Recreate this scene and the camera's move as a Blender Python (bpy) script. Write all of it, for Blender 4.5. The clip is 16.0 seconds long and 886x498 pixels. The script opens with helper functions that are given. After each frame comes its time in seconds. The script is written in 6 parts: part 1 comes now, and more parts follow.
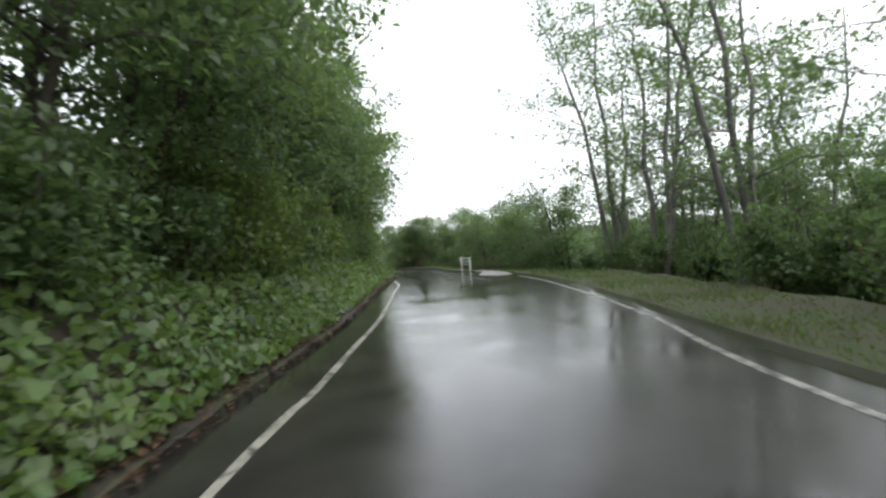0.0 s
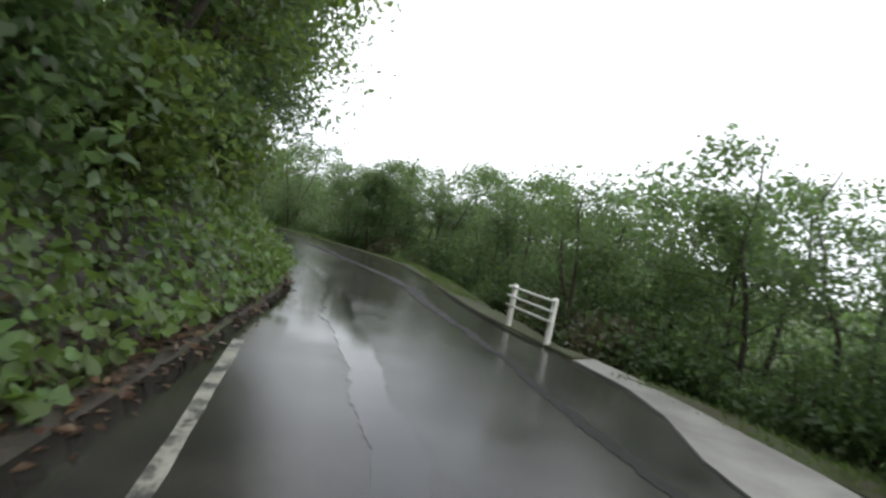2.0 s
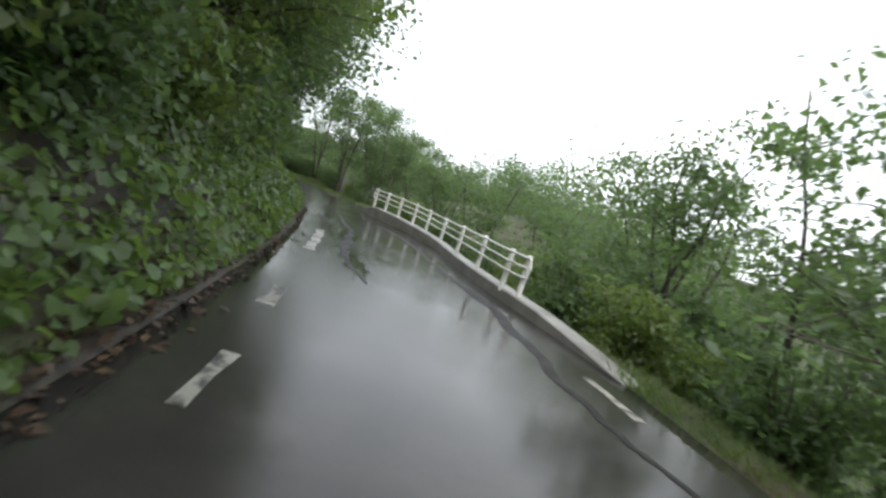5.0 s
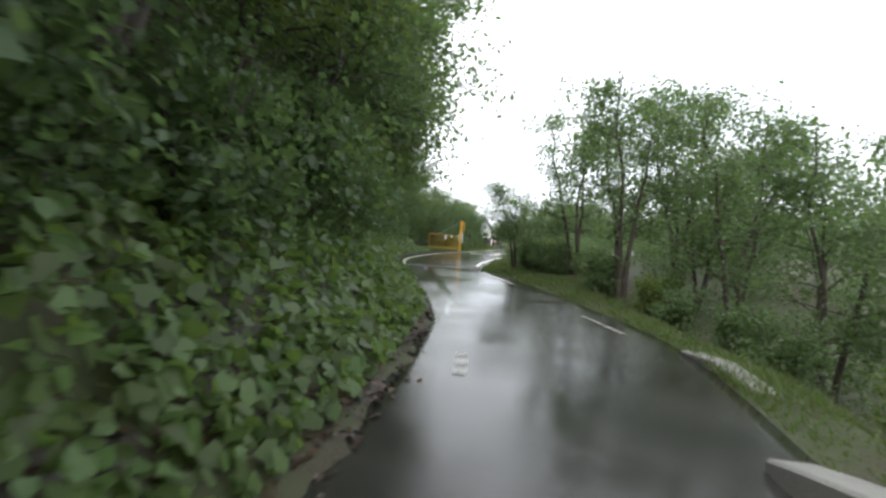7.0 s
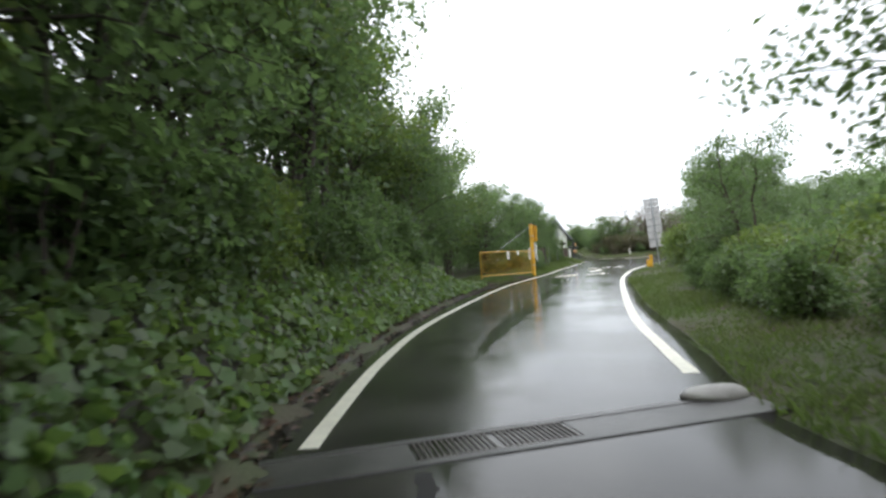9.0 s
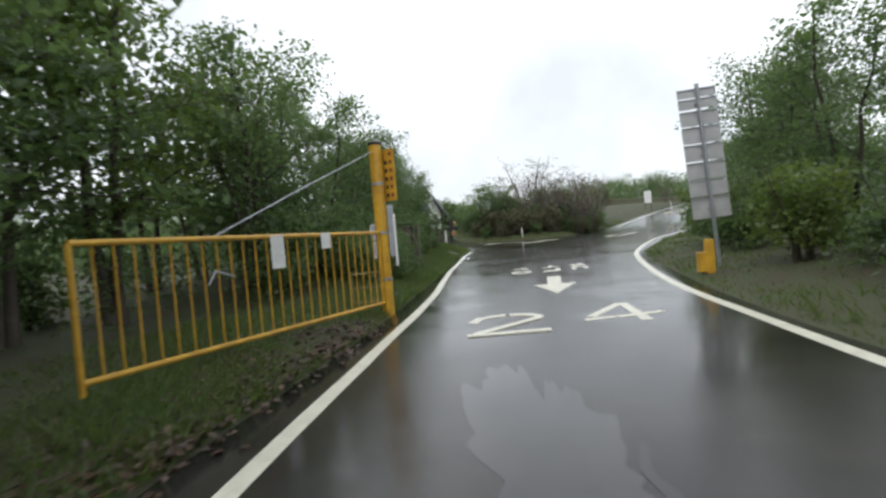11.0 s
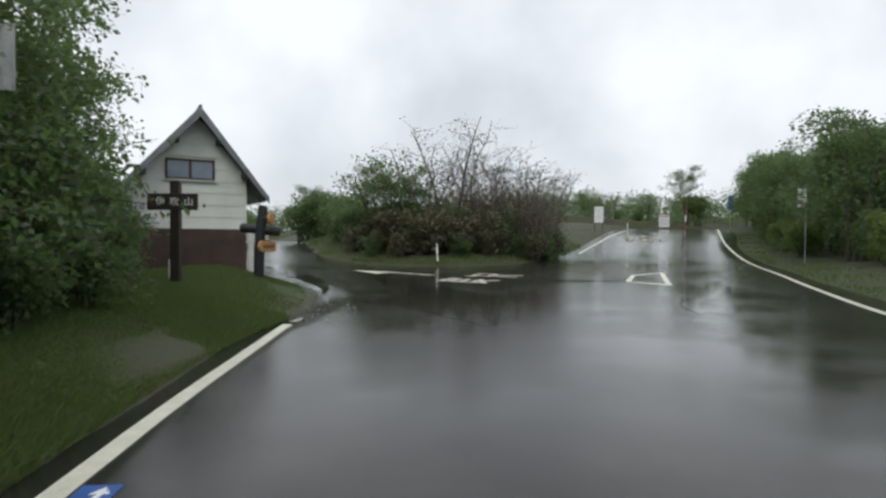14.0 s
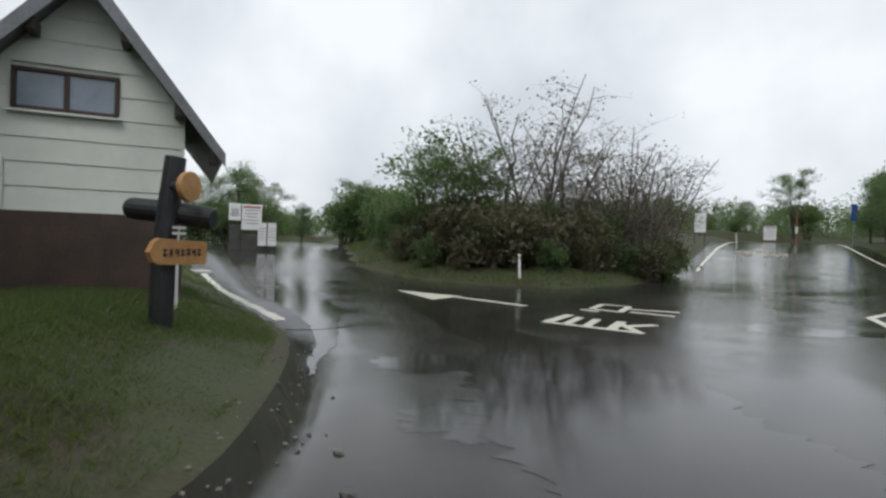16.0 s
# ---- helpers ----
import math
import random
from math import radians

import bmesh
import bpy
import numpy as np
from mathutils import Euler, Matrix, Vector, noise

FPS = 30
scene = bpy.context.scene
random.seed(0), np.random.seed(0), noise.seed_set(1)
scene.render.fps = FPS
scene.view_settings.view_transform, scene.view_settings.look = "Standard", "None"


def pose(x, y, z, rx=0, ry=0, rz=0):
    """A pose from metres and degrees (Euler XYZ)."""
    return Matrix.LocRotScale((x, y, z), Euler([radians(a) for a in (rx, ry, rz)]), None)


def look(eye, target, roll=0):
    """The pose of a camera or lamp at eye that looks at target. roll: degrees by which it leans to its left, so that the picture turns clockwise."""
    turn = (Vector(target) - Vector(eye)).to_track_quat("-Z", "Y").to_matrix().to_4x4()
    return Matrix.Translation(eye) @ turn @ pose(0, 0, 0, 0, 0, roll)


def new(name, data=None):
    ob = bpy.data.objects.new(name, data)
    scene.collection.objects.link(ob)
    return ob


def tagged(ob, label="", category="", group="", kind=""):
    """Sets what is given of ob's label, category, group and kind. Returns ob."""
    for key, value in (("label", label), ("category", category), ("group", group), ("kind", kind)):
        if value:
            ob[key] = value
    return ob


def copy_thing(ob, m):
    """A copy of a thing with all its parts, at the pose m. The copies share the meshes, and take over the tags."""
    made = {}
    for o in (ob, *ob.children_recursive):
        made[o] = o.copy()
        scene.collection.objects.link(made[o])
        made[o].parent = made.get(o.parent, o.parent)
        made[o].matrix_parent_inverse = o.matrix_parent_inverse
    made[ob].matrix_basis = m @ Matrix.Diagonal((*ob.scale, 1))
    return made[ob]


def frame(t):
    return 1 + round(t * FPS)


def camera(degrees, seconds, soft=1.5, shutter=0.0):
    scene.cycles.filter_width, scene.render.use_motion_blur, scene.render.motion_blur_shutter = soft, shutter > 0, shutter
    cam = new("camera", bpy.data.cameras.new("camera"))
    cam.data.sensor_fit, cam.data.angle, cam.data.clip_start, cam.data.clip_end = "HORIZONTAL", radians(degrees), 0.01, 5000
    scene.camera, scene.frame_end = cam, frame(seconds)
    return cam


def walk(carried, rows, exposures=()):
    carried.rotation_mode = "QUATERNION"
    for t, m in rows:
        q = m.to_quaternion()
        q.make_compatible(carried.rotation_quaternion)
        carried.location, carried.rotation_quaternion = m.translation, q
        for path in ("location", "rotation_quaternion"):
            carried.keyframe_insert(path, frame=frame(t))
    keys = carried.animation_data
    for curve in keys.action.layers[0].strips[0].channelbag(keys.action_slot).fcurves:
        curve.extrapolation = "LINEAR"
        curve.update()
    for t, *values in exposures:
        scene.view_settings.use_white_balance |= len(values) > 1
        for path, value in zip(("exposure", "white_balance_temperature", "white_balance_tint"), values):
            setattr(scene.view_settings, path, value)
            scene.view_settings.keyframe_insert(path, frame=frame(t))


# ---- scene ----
PATH = [
    (0, (-8.535, -111.012, 1.498), (-7.245, -109.483, 1.493), -5.5),
    (0.5, (-4.453, -105.809, 1.498), (-3.070, -104.364, 1.487), -3.9),
    (1, (-0.359, -100.658, 1.507), (1.094, -99.285, 1.487), 0.1),
    (1.5, (3.113, -96.108, 1.510), (4.550, -94.718, 1.470), 5.8),
    (2, (5.954, -91.907, 1.493), (7.356, -90.482, 1.435), 11.4),
    (2.3, (7.419, -89.423, 1.484), (8.808, -87.988, 1.382), 13.2),
    (2.5, (8.349, -87.868, 1.487), (9.745, -86.433, 1.391), 13.25),
    (3, (10.683, -84.109, 1.481), (11.981, -82.590, 1.374), 13.9),
    (3.3, (12.075, -81.711, 1.481), (13.273, -80.114, 1.355), 14.2),
    (3.5, (12.966, -80.077, 1.472), (14.091, -78.431, 1.323), 14.8),
    (4, (14.922, -75.857, 1.475), (15.812, -74.076, 1.294), 18.5),
    (4.5, (16.097, -71.393, 1.478), (16.717, -69.501, 1.294), 18.7),
    (5, (16.780, -66.873, 1.465), (17.144, -64.912, 1.311), 17.1),
    (5.2, (17.062, -64.844, 1.480), (17.302, -62.865, 1.324), 14.7),
    (7.3, (16.200, -41.776, 1.544), (15.482, -39.910, 1.517), 4.8),
    (7.5, (15.405, -39.610, 1.536), (14.651, -37.758, 1.521), 4.9),
    (8, (13.314, -33.951, 1.532), (12.471, -32.138, 1.539), 3.6),
    (8.5, (11.142, -28.669, 1.495), (10.277, -26.866, 1.518), -0.0),
    (9, (8.782, -22.907, 1.462), (7.948, -21.090, 1.493), -3.9),
    (9.2, (7.946, -20.780, 1.458), (7.144, -18.948, 1.491), -5.7),
    (11.3, (1.796, 3.837, 1.457), (1.471, 5.809, 1.392), -5.4),
    (11.5, (1.595, 5.748, 1.445), (1.296, 7.725, 1.396), -6.3),
    (12, (1.080, 10.630, 1.447), (0.857, 12.617, 1.408), -5.5),
    (12.5, (0.739, 15.460, 1.444), (0.599, 17.455, 1.401), -3.6),
    (13, (0.408, 20.107, 1.480), (0.336, 22.105, 1.431), 0.0),
    (13.5, (0.115, 23.613, 1.468), (0.077, 25.613, 1.423), 1.1),
    (14, (-0.080, 26.552, 1.498), (-0.094, 28.551, 1.454), 0.4),
    (14.5, (-0.323, 29.113, 1.493), (-0.381, 31.112, 1.450), 2.8),
    (15, (-0.605, 31.397, 1.503), (-0.723, 33.393, 1.464), 3.9),
    (15.5, (-0.870, 33.432, 1.487), (-1.020, 35.426, 1.455), 3.1),
    (16, (-1.174, 35.197, 1.409), (-1.380, 37.186, 1.387), 1.9),
]

cam = camera(75.0, 16.0, soft=2.6, shutter=0.15)
EXPOSURES = [(0.0, 1.32), (1.2, 1.2), (3.0, 1.2), (5.0, 1.3), (8.0, 1.25), (9.2, 1.36), (11.5, 0.46), (13.5, 0.28), (16.0, 0.20)]
walk(cam, [(t, look(eye, target, roll)) for t, eye, target, roll in PATH], EXPOSURES)


# ---- world, light, exposure ----
def make_world():
    w = bpy.data.worlds.new("overcast_sky")
    scene.world = w
    w.use_nodes = True
    nt = w.node_tree
    bg = nt.nodes["Background"]
    sky = nt.nodes.new("ShaderNodeTexSky")
    sky.sky_type = "NISHITA"
    sky.sun_disc = False
    sky.sun_elevation = radians(48)
    sky.sun_rotation = radians(-10)
    gain = nt.nodes.new("ShaderNodeVectorMath")
    gain.operation = "SCALE"
    gain.inputs["Scale"].default_value = 0.05
    nt.links.new(sky.outputs[0], gain.inputs[0])
    coord = nt.nodes.new("ShaderNodeTexCoord")
    cloud = nt.nodes.new("ShaderNodeTexNoise")
    cloud.inputs["Scale"].default_value = 2.2
    cloud.inputs["Detail"].default_value = 5.0
    cloud.inputs["Roughness"].default_value = 0.5
    nt.links.new(coord.outputs["Generated"], cloud.inputs["Vector"])
    ramp = nt.nodes.new("ShaderNodeValToRGB")
    ramp.color_ramp.elements[0].position, ramp.color_ramp.elements[0].color = 0.36, (*CLOUD_DARK, 1)
    ramp.color_ramp.elements[1].position, ramp.color_ramp.elements[1].color = 0.60, (*CLOUD_LIGHT, 1)
    nt.links.new(cloud.outputs["Fac"], ramp.inputs["Fac"])
    mix = nt.nodes.new("ShaderNodeMix")
    mix.data_type = "RGBA"
    mix.inputs["Factor"].default_value = 0.9
    nt.links.new(gain.outputs[0], mix.inputs["A"])
    nt.links.new(ramp.outputs["Color"], mix.inputs["B"])
    nt.links.new(mix.outputs["Result"], bg.inputs["Color"])
    bg.inputs["Strength"].default_value = SKY_STRENGTH
    sun = new("sun", bpy.data.lights.new("sun", "SUN"))
    sun.data.energy, sun.data.angle, sun.data.color = SUN_STRENGTH, radians(25), (1.0, 0.97, 0.92)
    sun.rotation_euler = (radians(42), 0, radians(-10))


CLOUD_DARK, CLOUD_LIGHT = (0.59, 0.63, 0.68), (0.87, 0.905, 0.945)
SKY_STRENGTH, SUN_STRENGTH = 1.0, 0.8
make_world()


# ---- materials ----
def material(name, color, color2=None, rough=0.7, scale=6.0, fine=60.0, bump=0.15, metal=0.0, island=0.0, rough2=None, contrast=(0.35, 0.65), spec=0.5, coat=0.0, rand=0.0, grain_by=0.2):
    """A surface with two-scale variation: large stains and fine grain, with relief."""
    m = bpy.data.materials.new(name)
    m.use_nodes = True
    nt = m.node_tree
    b = nt.nodes["Principled BSDF"]
    color2 = color2 or tuple(c * 0.7 for c in color)
    co = nt.nodes.new("ShaderNodeTexCoord")
    n1 = nt.nodes.new("ShaderNodeTexNoise")
    n1.inputs["Scale"].default_value, n1.inputs["Detail"].default_value = scale, 6.0
    n2 = nt.nodes.new("ShaderNodeTexNoise")
    n2.inputs["Scale"].default_value, n2.inputs["Detail"].default_value = fine, 3.0
    nt.links.new(co.outputs["Object"], n1.inputs["Vector"])
    nt.links.new(co.outputs["Object"], n2.inputs["Vector"])
    ramp = nt.nodes.new("ShaderNodeValToRGB")
    ramp.color_ramp.elements[0].position, ramp.color_ramp.elements[0].color = contrast[0], (*color, 1)
    ramp.color_ramp.elements[1].position, ramp.color_ramp.elements[1].color = contrast[1], (*color2, 1)
    nt.links.new(n1.outputs["Fac"], ramp.inputs["Fac"])
    grain = nt.nodes.new("ShaderNodeMapRange")
    grain.inputs["From Min"].default_value, grain.inputs["From Max"].default_value = 0.25, 0.75
    grain.inputs["To Min"].default_value, grain.inputs["To Max"].default_value = 1 - grain_by, 1 + grain_by
    nt.links.new(n2.outputs["Fac"], grain.inputs["Value"])
    hsv = nt.nodes.new("ShaderNodeHueSaturation")
    nt.links.new(ramp.outputs["Color"], hsv.inputs["Color"])
    last = grain.outputs["Result"]
    if island or rand:
        if island:
            src = nt.nodes.new("ShaderNodeNewGeometry").outputs["Random Per Island"]
        else:
            src = nt.nodes.new("ShaderNodeObjectInfo").outputs["Random"]
        amount = island or rand
        vary = nt.nodes.new("ShaderNodeMapRange")
        vary.inputs["To Min"].default_value, vary.inputs["To Max"].default_value = 1 - amount, 1 + amount
        nt.links.new(src, vary.inputs["Value"])
        mul = nt.nodes.new("ShaderNodeMath")
        mul.operation = "MULTIPLY"
        nt.links.new(last, mul.inputs[0])
        nt.links.new(vary.outputs["Result"], mul.inputs[1])
        last = mul.outputs[0]
        hue = nt.nodes.new("ShaderNodeMapRange")
        hue.inputs["To Min"].default_value, hue.inputs["To Max"].default_value = 0.5 - 0.05 * amount, 0.5 + 0.04 * amount
        nt.links.new(src, hue.inputs["Value"])
        nt.links.new(hue.outputs["Result"], hsv.inputs["Hue"])
    nt.links.new(last, hsv.inputs["Value"])
    nt.links.new(hsv.outputs["Color"], b.inputs["Base Color"])
    if rough2 is None:
        b.inputs["Roughness"].default_value = rough
    else:
        rr = nt.nodes.new("ShaderNodeMapRange")
        rr.inputs["From Min"].default_value, rr.inputs["From Max"].default_value = contrast
        rr.inputs["To Min"].default_value, rr.inputs["To Max"].default_value = rough, rough2
        nt.links.new(n1.outputs["Fac"], rr.inputs["Value"])
        nt.links.new(rr.outputs["Result"], b.inputs["Roughness"])
    b.inputs["Metallic"].default_value = metal
    b.inputs["Specular IOR Level"].default_value = spec
    b.inputs["Coat Weight"].default_value = coat
    b.inputs["Coat Roughness"].default_value = 0.12
    if bump:
        bp = nt.nodes.new("ShaderNodeBump")
        bp.inputs["Strength"].default_value, bp.inputs["Distance"].default_value = bump, 0.02
        nt.links.new(n2.outputs["Fac"], bp.inputs["Height"])
        nt.links.new(bp.outputs["Normal"], b.inputs["Normal"])
    return m


def leaf_material(name, color, color2, vary=0.45, rough=0.42, through_light=0.35):
    m = material(name, color, color2, rough=rough, scale=0.9, fine=30.0, bump=0.0, island=vary)
    nt = m.node_tree
    b = nt.nodes["Principled BSDF"]
    tr = nt.nodes.new("ShaderNodeBsdfTranslucent")
    tr.inputs["Color"].default_value = (color[0] * 1.8, color[1] * 1.9, color[2] * 1.2, 1)
    mix = nt.nodes.new("ShaderNodeMixShader")
    mix.inputs["Fac"].default_value = through_light
    nt.links.new(b.outputs[0], mix.inputs[1])
    nt.links.new(tr.outputs[0], mix.inputs[2])
    nt.links.new(mix.outputs[0], nt.nodes["Material Output"].inputs["Surface"])
    return m


def asphalt_material():
    """Rain-wet asphalt: dark stone grain, films of water and shallow puddles with a mirror-like face."""
    m = bpy.data.materials.new("wet_asphalt")
    m.use_nodes = True
    nt = m.node_tree
    b = nt.nodes["Principled BSDF"]
    co = nt.nodes.new("ShaderNodeTexCoord")
    def tex(scale, detail, rough=0.5):
        n = nt.nodes.new("ShaderNodeTexNoise")
        n.inputs["Scale"].default_value, n.inputs["Detail"].default_value, n.inputs["Roughness"].default_value = scale, detail, rough
        nt.links.new(co.outputs["Object"], n.inputs["Vector"])
        return n.outputs["Fac"]
    def span(src, a, b_, c, d):
        r = nt.nodes.new("ShaderNodeMapRange")
        r.interpolation_type = "SMOOTHSTEP"
        for key, v in zip(("From Min", "From Max", "To Min", "To Max"), (a, b_, c, d)):
            r.inputs[key].default_value = v
        nt.links.new(src, r.inputs["Value"])
        return r.outputs["Result"]
    def times(x, y, op="MULTIPLY"):
        k = nt.nodes.new("ShaderNodeMath")
        k.operation = op
        nt.links.new(x, k.inputs[0])
        nt.links.new(y, k.inputs[1])
        return k.outputs[0]
    water = tex(0.34, 9.0, 0.62)
    patch = tex(0.9, 4.0)
    grain = tex(140.0, 2.0)
    ramp = nt.nodes.new("ShaderNodeValToRGB")
    ramp.color_ramp.elements[0].position, ramp.color_ramp.elements[0].color = 0.35, (0.025, 0.024, 0.0225, 1)
    ramp.color_ramp.elements[1].position, ramp.color_ramp.elements[1].color = 0.7, (0.047, 0.0445, 0.041, 1)
    nt.links.new(patch, ramp.inputs["Fac"])
    hsv = nt.nodes.new("ShaderNodeHueSaturation")
    nt.links.new(ramp.outputs["Color"], hsv.inputs["Color"])
    nt.links.new(span(grain, 0.3, 0.7, 0.65, 1.35), hsv.inputs["Value"])
    nt.links.new(hsv.outputs["Color"], b.inputs["Base Color"])
    film = times(span(water, 0.42, 0.64, 1.0, 0.0), span(patch, 0.3, 0.7, 0.7, 1.0))
    nt.links.new(span(film, 0.0, 1.0, 0.10, 0.16), b.inputs["Roughness"])
    b.inputs["Specular IOR Level"].default_value = 0.25
    bp = nt.nodes.new("ShaderNodeBump")
    bp.inputs["Distance"].default_value = 0.006
    nt.links.new(span(film, 0.0, 1.0, 0.03, 0.16), bp.inputs["Strength"])
    nt.links.new(grain, bp.inputs["Height"])
    nt.links.new(bp.outputs["Normal"], b.inputs["Normal"])
    return m


def worn_paint(name, color, wear):
    """Road paint that has flaked away in patches down to the asphalt."""
    m = material(name, color, tuple(c * 0.82 for c in color), rough=0.35, scale=5.0, fine=90.0, bump=0.1)
    nt = m.node_tree
    b = nt.nodes["Principled BSDF"]
    hsv = [n for n in nt.nodes if n.bl_idname == "ShaderNodeHueSaturation"][0]
    co = [n for n in nt.nodes if n.bl_idname == "ShaderNodeTexCoord"][0]
    n = nt.nodes.new("ShaderNodeTexNoise")
    n.inputs["Scale"].default_value, n.inputs["Detail"].default_value, n.inputs["Roughness"].default_value = 3.5, 8.0, 0.7
    nt.links.new(co.outputs["Object"], n.inputs["Vector"])
    r = nt.nodes.new("ShaderNodeMapRange")
    r.inputs["From Min"].default_value, r.inputs["From Max"].default_value = wear - 0.04, wear + 0.04
    nt.links.new(n.outputs["Fac"], r.inputs["Value"])
    mix = nt.nodes.new("ShaderNodeMix")
    mix.data_type = "RGBA"
    mix.inputs["A"].default_value = (0.055, 0.055, 0.053, 1)
    nt.links.new(r.outputs["Result"], mix.inputs["Factor"])
    nt.links.new(hsv.outputs["Color"], mix.inputs["B"])
    nt.links.new(mix.outputs["Result"], b.inputs["Base Color"])
    return m


ASPHALT = asphalt_material()
BOARD_RED = material("weathered_board", (0.17, 0.13, 0.11), (0.11, 0.085, 0.075), rough=0.6, scale=3, fine=40, bump=0.2)
WATER = material("standing_water", (0.030, 0.030, 0.029), (0.024, 0.024, 0.023), rough=0.03, scale=1.0, fine=8, bump=0.015, spec=0.5)
FILM = material("thin_water_film", (0.030, 0.029, 0.028), (0.024, 0.023, 0.022), rough=0.065, rough2=0.10, scale=2.5, fine=30, bump=0.02, spec=0.35)
TAR = material("tar_seal", (0.012, 0.012, 0.012), (0.024, 0.023, 0.022), rough=0.45, rough2=0.6, scale=3, fine=60, bump=0.12, spec=0.14)
PAINT = worn_paint("road_paint", (0.74, 0.72, 0.60), 0.30)
PAINT_OLD = worn_paint("old_road_paint", (0.42, 0.40, 0.35), 0.48)
PAINT_FAINT = worn_paint("faint_road_paint", (0.34, 0.33, 0.29), 0.49)
SOIL = material("ground_soil_and_moss", (0.046, 0.056, 0.020), (0.048, 0.036, 0.021), rough=0.8, scale=0.9, fine=22, bump=0.6, contrast=(0.45, 0.68))
VERGE = material("wet_leaf_mould", (0.040, 0.028, 0.018), (0.024, 0.022, 0.014), rough=0.6, scale=3.0, fine=35, bump=0.8)
MOSS = material("moss", (0.055, 0.070, 0.030), (0.045, 0.045, 0.025), rough=0.8, scale=2.2, fine=45, bump=0.7)
CONCRETE = material("wet_concrete", (0.30, 0.29, 0.27), (0.19, 0.18, 0.17), rough=0.45, scale=1.6, fine=45, bump=0.25)
CONCRETE_PALE = material("pale_concrete", (0.55, 0.55, 0.53), (0.43, 0.43, 0.41), rough=0.5, scale=2.5, fine=45, bump=0.15)
CONCRETE_DARK = material("dark_concrete", (0.075, 0.072, 0.068), (0.04, 0.039, 0.037), rough=0.35, scale=2.5, fine=45, bump=0.3)
WHITE_PAINT = material("white_enamel", (0.80, 0.80, 0.78), (0.64, 0.63, 0.58), rough=0.32, scale=3.0, fine=50, bump=0.03)
YELLOW = material("yellow_paint", (0.62, 0.36, 0.035), (0.46, 0.25, 0.03), rough=0.4, scale=4, fine=60, bump=0.05)
STEEL = material("galvanised_steel", (0.42, 0.44, 0.47), (0.33, 0.35, 0.38), rough=0.42, scale=4, fine=70, bump=0.04, metal=0.6)
CLOTH = material("faded_cloth", (0.50, 0.51, 0.50), (0.38, 0.39, 0.38), rough=0.8, scale=6, fine=80, bump=0.1)
DULL_STEEL = material("weathered_grey_pole", (0.30, 0.30, 0.295), (0.21, 0.205, 0.195), rough=0.6, scale=4, fine=50, bump=0.1)
ALU = material("aluminium_panel", (0.46, 0.46, 0.47), (0.37, 0.37, 0.38), rough=0.5, scale=3, fine=60, bump=0.03, metal=0.3)
GRATING = material("rusty_grating", (0.10, 0.085, 0.07), (0.05, 0.045, 0.042), rough=0.4, scale=8, fine=80, bump=0.2, metal=0.5)
# near-black that paints the shade inside the drain channel
DARK = material("channel_shade", (0.012, 0.012, 0.012), (0.02, 0.02, 0.02), rough=0.5)
DARK_WOOD = material("dark_stained_wood", (0.035, 0.025, 0.019), (0.018, 0.014, 0.012), rough=0.5, scale=3, fine=40, bump=0.3)
LOG = material("tarred_log", (0.02, 0.021, 0.024), (0.012, 0.012, 0.014), rough=0.5, scale=3, fine=30, bump=0.4)
CUT_WOOD = material("orange_cut_wood", (0.50, 0.27, 0.10), (0.38, 0.19, 0.07), rough=0.5, scale=5, fine=40, bump=0.15)
SIDING = material("cream_siding", (0.71, 0.735, 0.685), (0.61, 0.635, 0.59), rough=0.5, scale=0.9, fine=9, bump=0.015, grain_by=0.03)
BROWN_WALL = material("brown_block_wall", (0.085, 0.055, 0.042), (0.055, 0.038, 0.03), rough=0.7, scale=2, fine=30, bump=0.3, rand=0.2)
ROOF = material("grey_roof_metal", (0.16, 0.17, 0.185), (0.11, 0.115, 0.125), rough=0.4, scale=2, fine=40, bump=0.08)
FASCIA = material("grey_fascia", (0.19, 0.20, 0.22), (0.14, 0.145, 0.155), rough=0.5, scale=3, fine=40, bump=0.1)
# pane base colour carries the blue-grey of the reflected sky
GLASS = material("sky_tinted_glass", (0.22, 0.27, 0.34), (0.17, 0.21, 0.27), rough=0.12, scale=1.0, fine=4, bump=0.0, spec=0.8)
WHITE = material("white_board", (0.80, 0.80, 0.80), (0.72, 0.72, 0.72), rough=0.4, scale=3, fine=50, bump=0.02)
PAPER = material("white_notice", (0.74, 0.74, 0.72), (0.66, 0.66, 0.64), rough=0.6, scale=6, fine=60, bump=0.05)
DULL_RED = material("faded_red_paint", (0.24, 0.085, 0.06), (0.17, 0.075, 0.06), rough=0.55, scale=5, fine=60, bump=0.05)
RED = material("red_paint", (0.45, 0.03, 0.03), (0.36, 0.03, 0.03), rough=0.45, scale=5, fine=60, bump=0.03)
BLUE = material("blue_paint", (0.03, 0.11, 0.38), (0.025, 0.08, 0.28), rough=0.4, scale=5, fine=60, bump=0.03)
GREY_INK = material("grey_ink", (0.22, 0.22, 0.24), (0.28, 0.28, 0.3), rough=0.6, bump=0.0)
BLACK = material("black_ink", (0.02, 0.02, 0.022), (0.03, 0.03, 0.03), rough=0.6, bump=0.0)
INK_RED = material("red_brown_ink", (0.22, 0.06, 0.035), (0.17, 0.05, 0.03), rough=0.6, bump=0.0)
KHAKI = material("faded_khaki_paint", (0.26, 0.21, 0.075), (0.17, 0.13, 0.055), rough=0.5, scale=5, fine=60, bump=0.1)
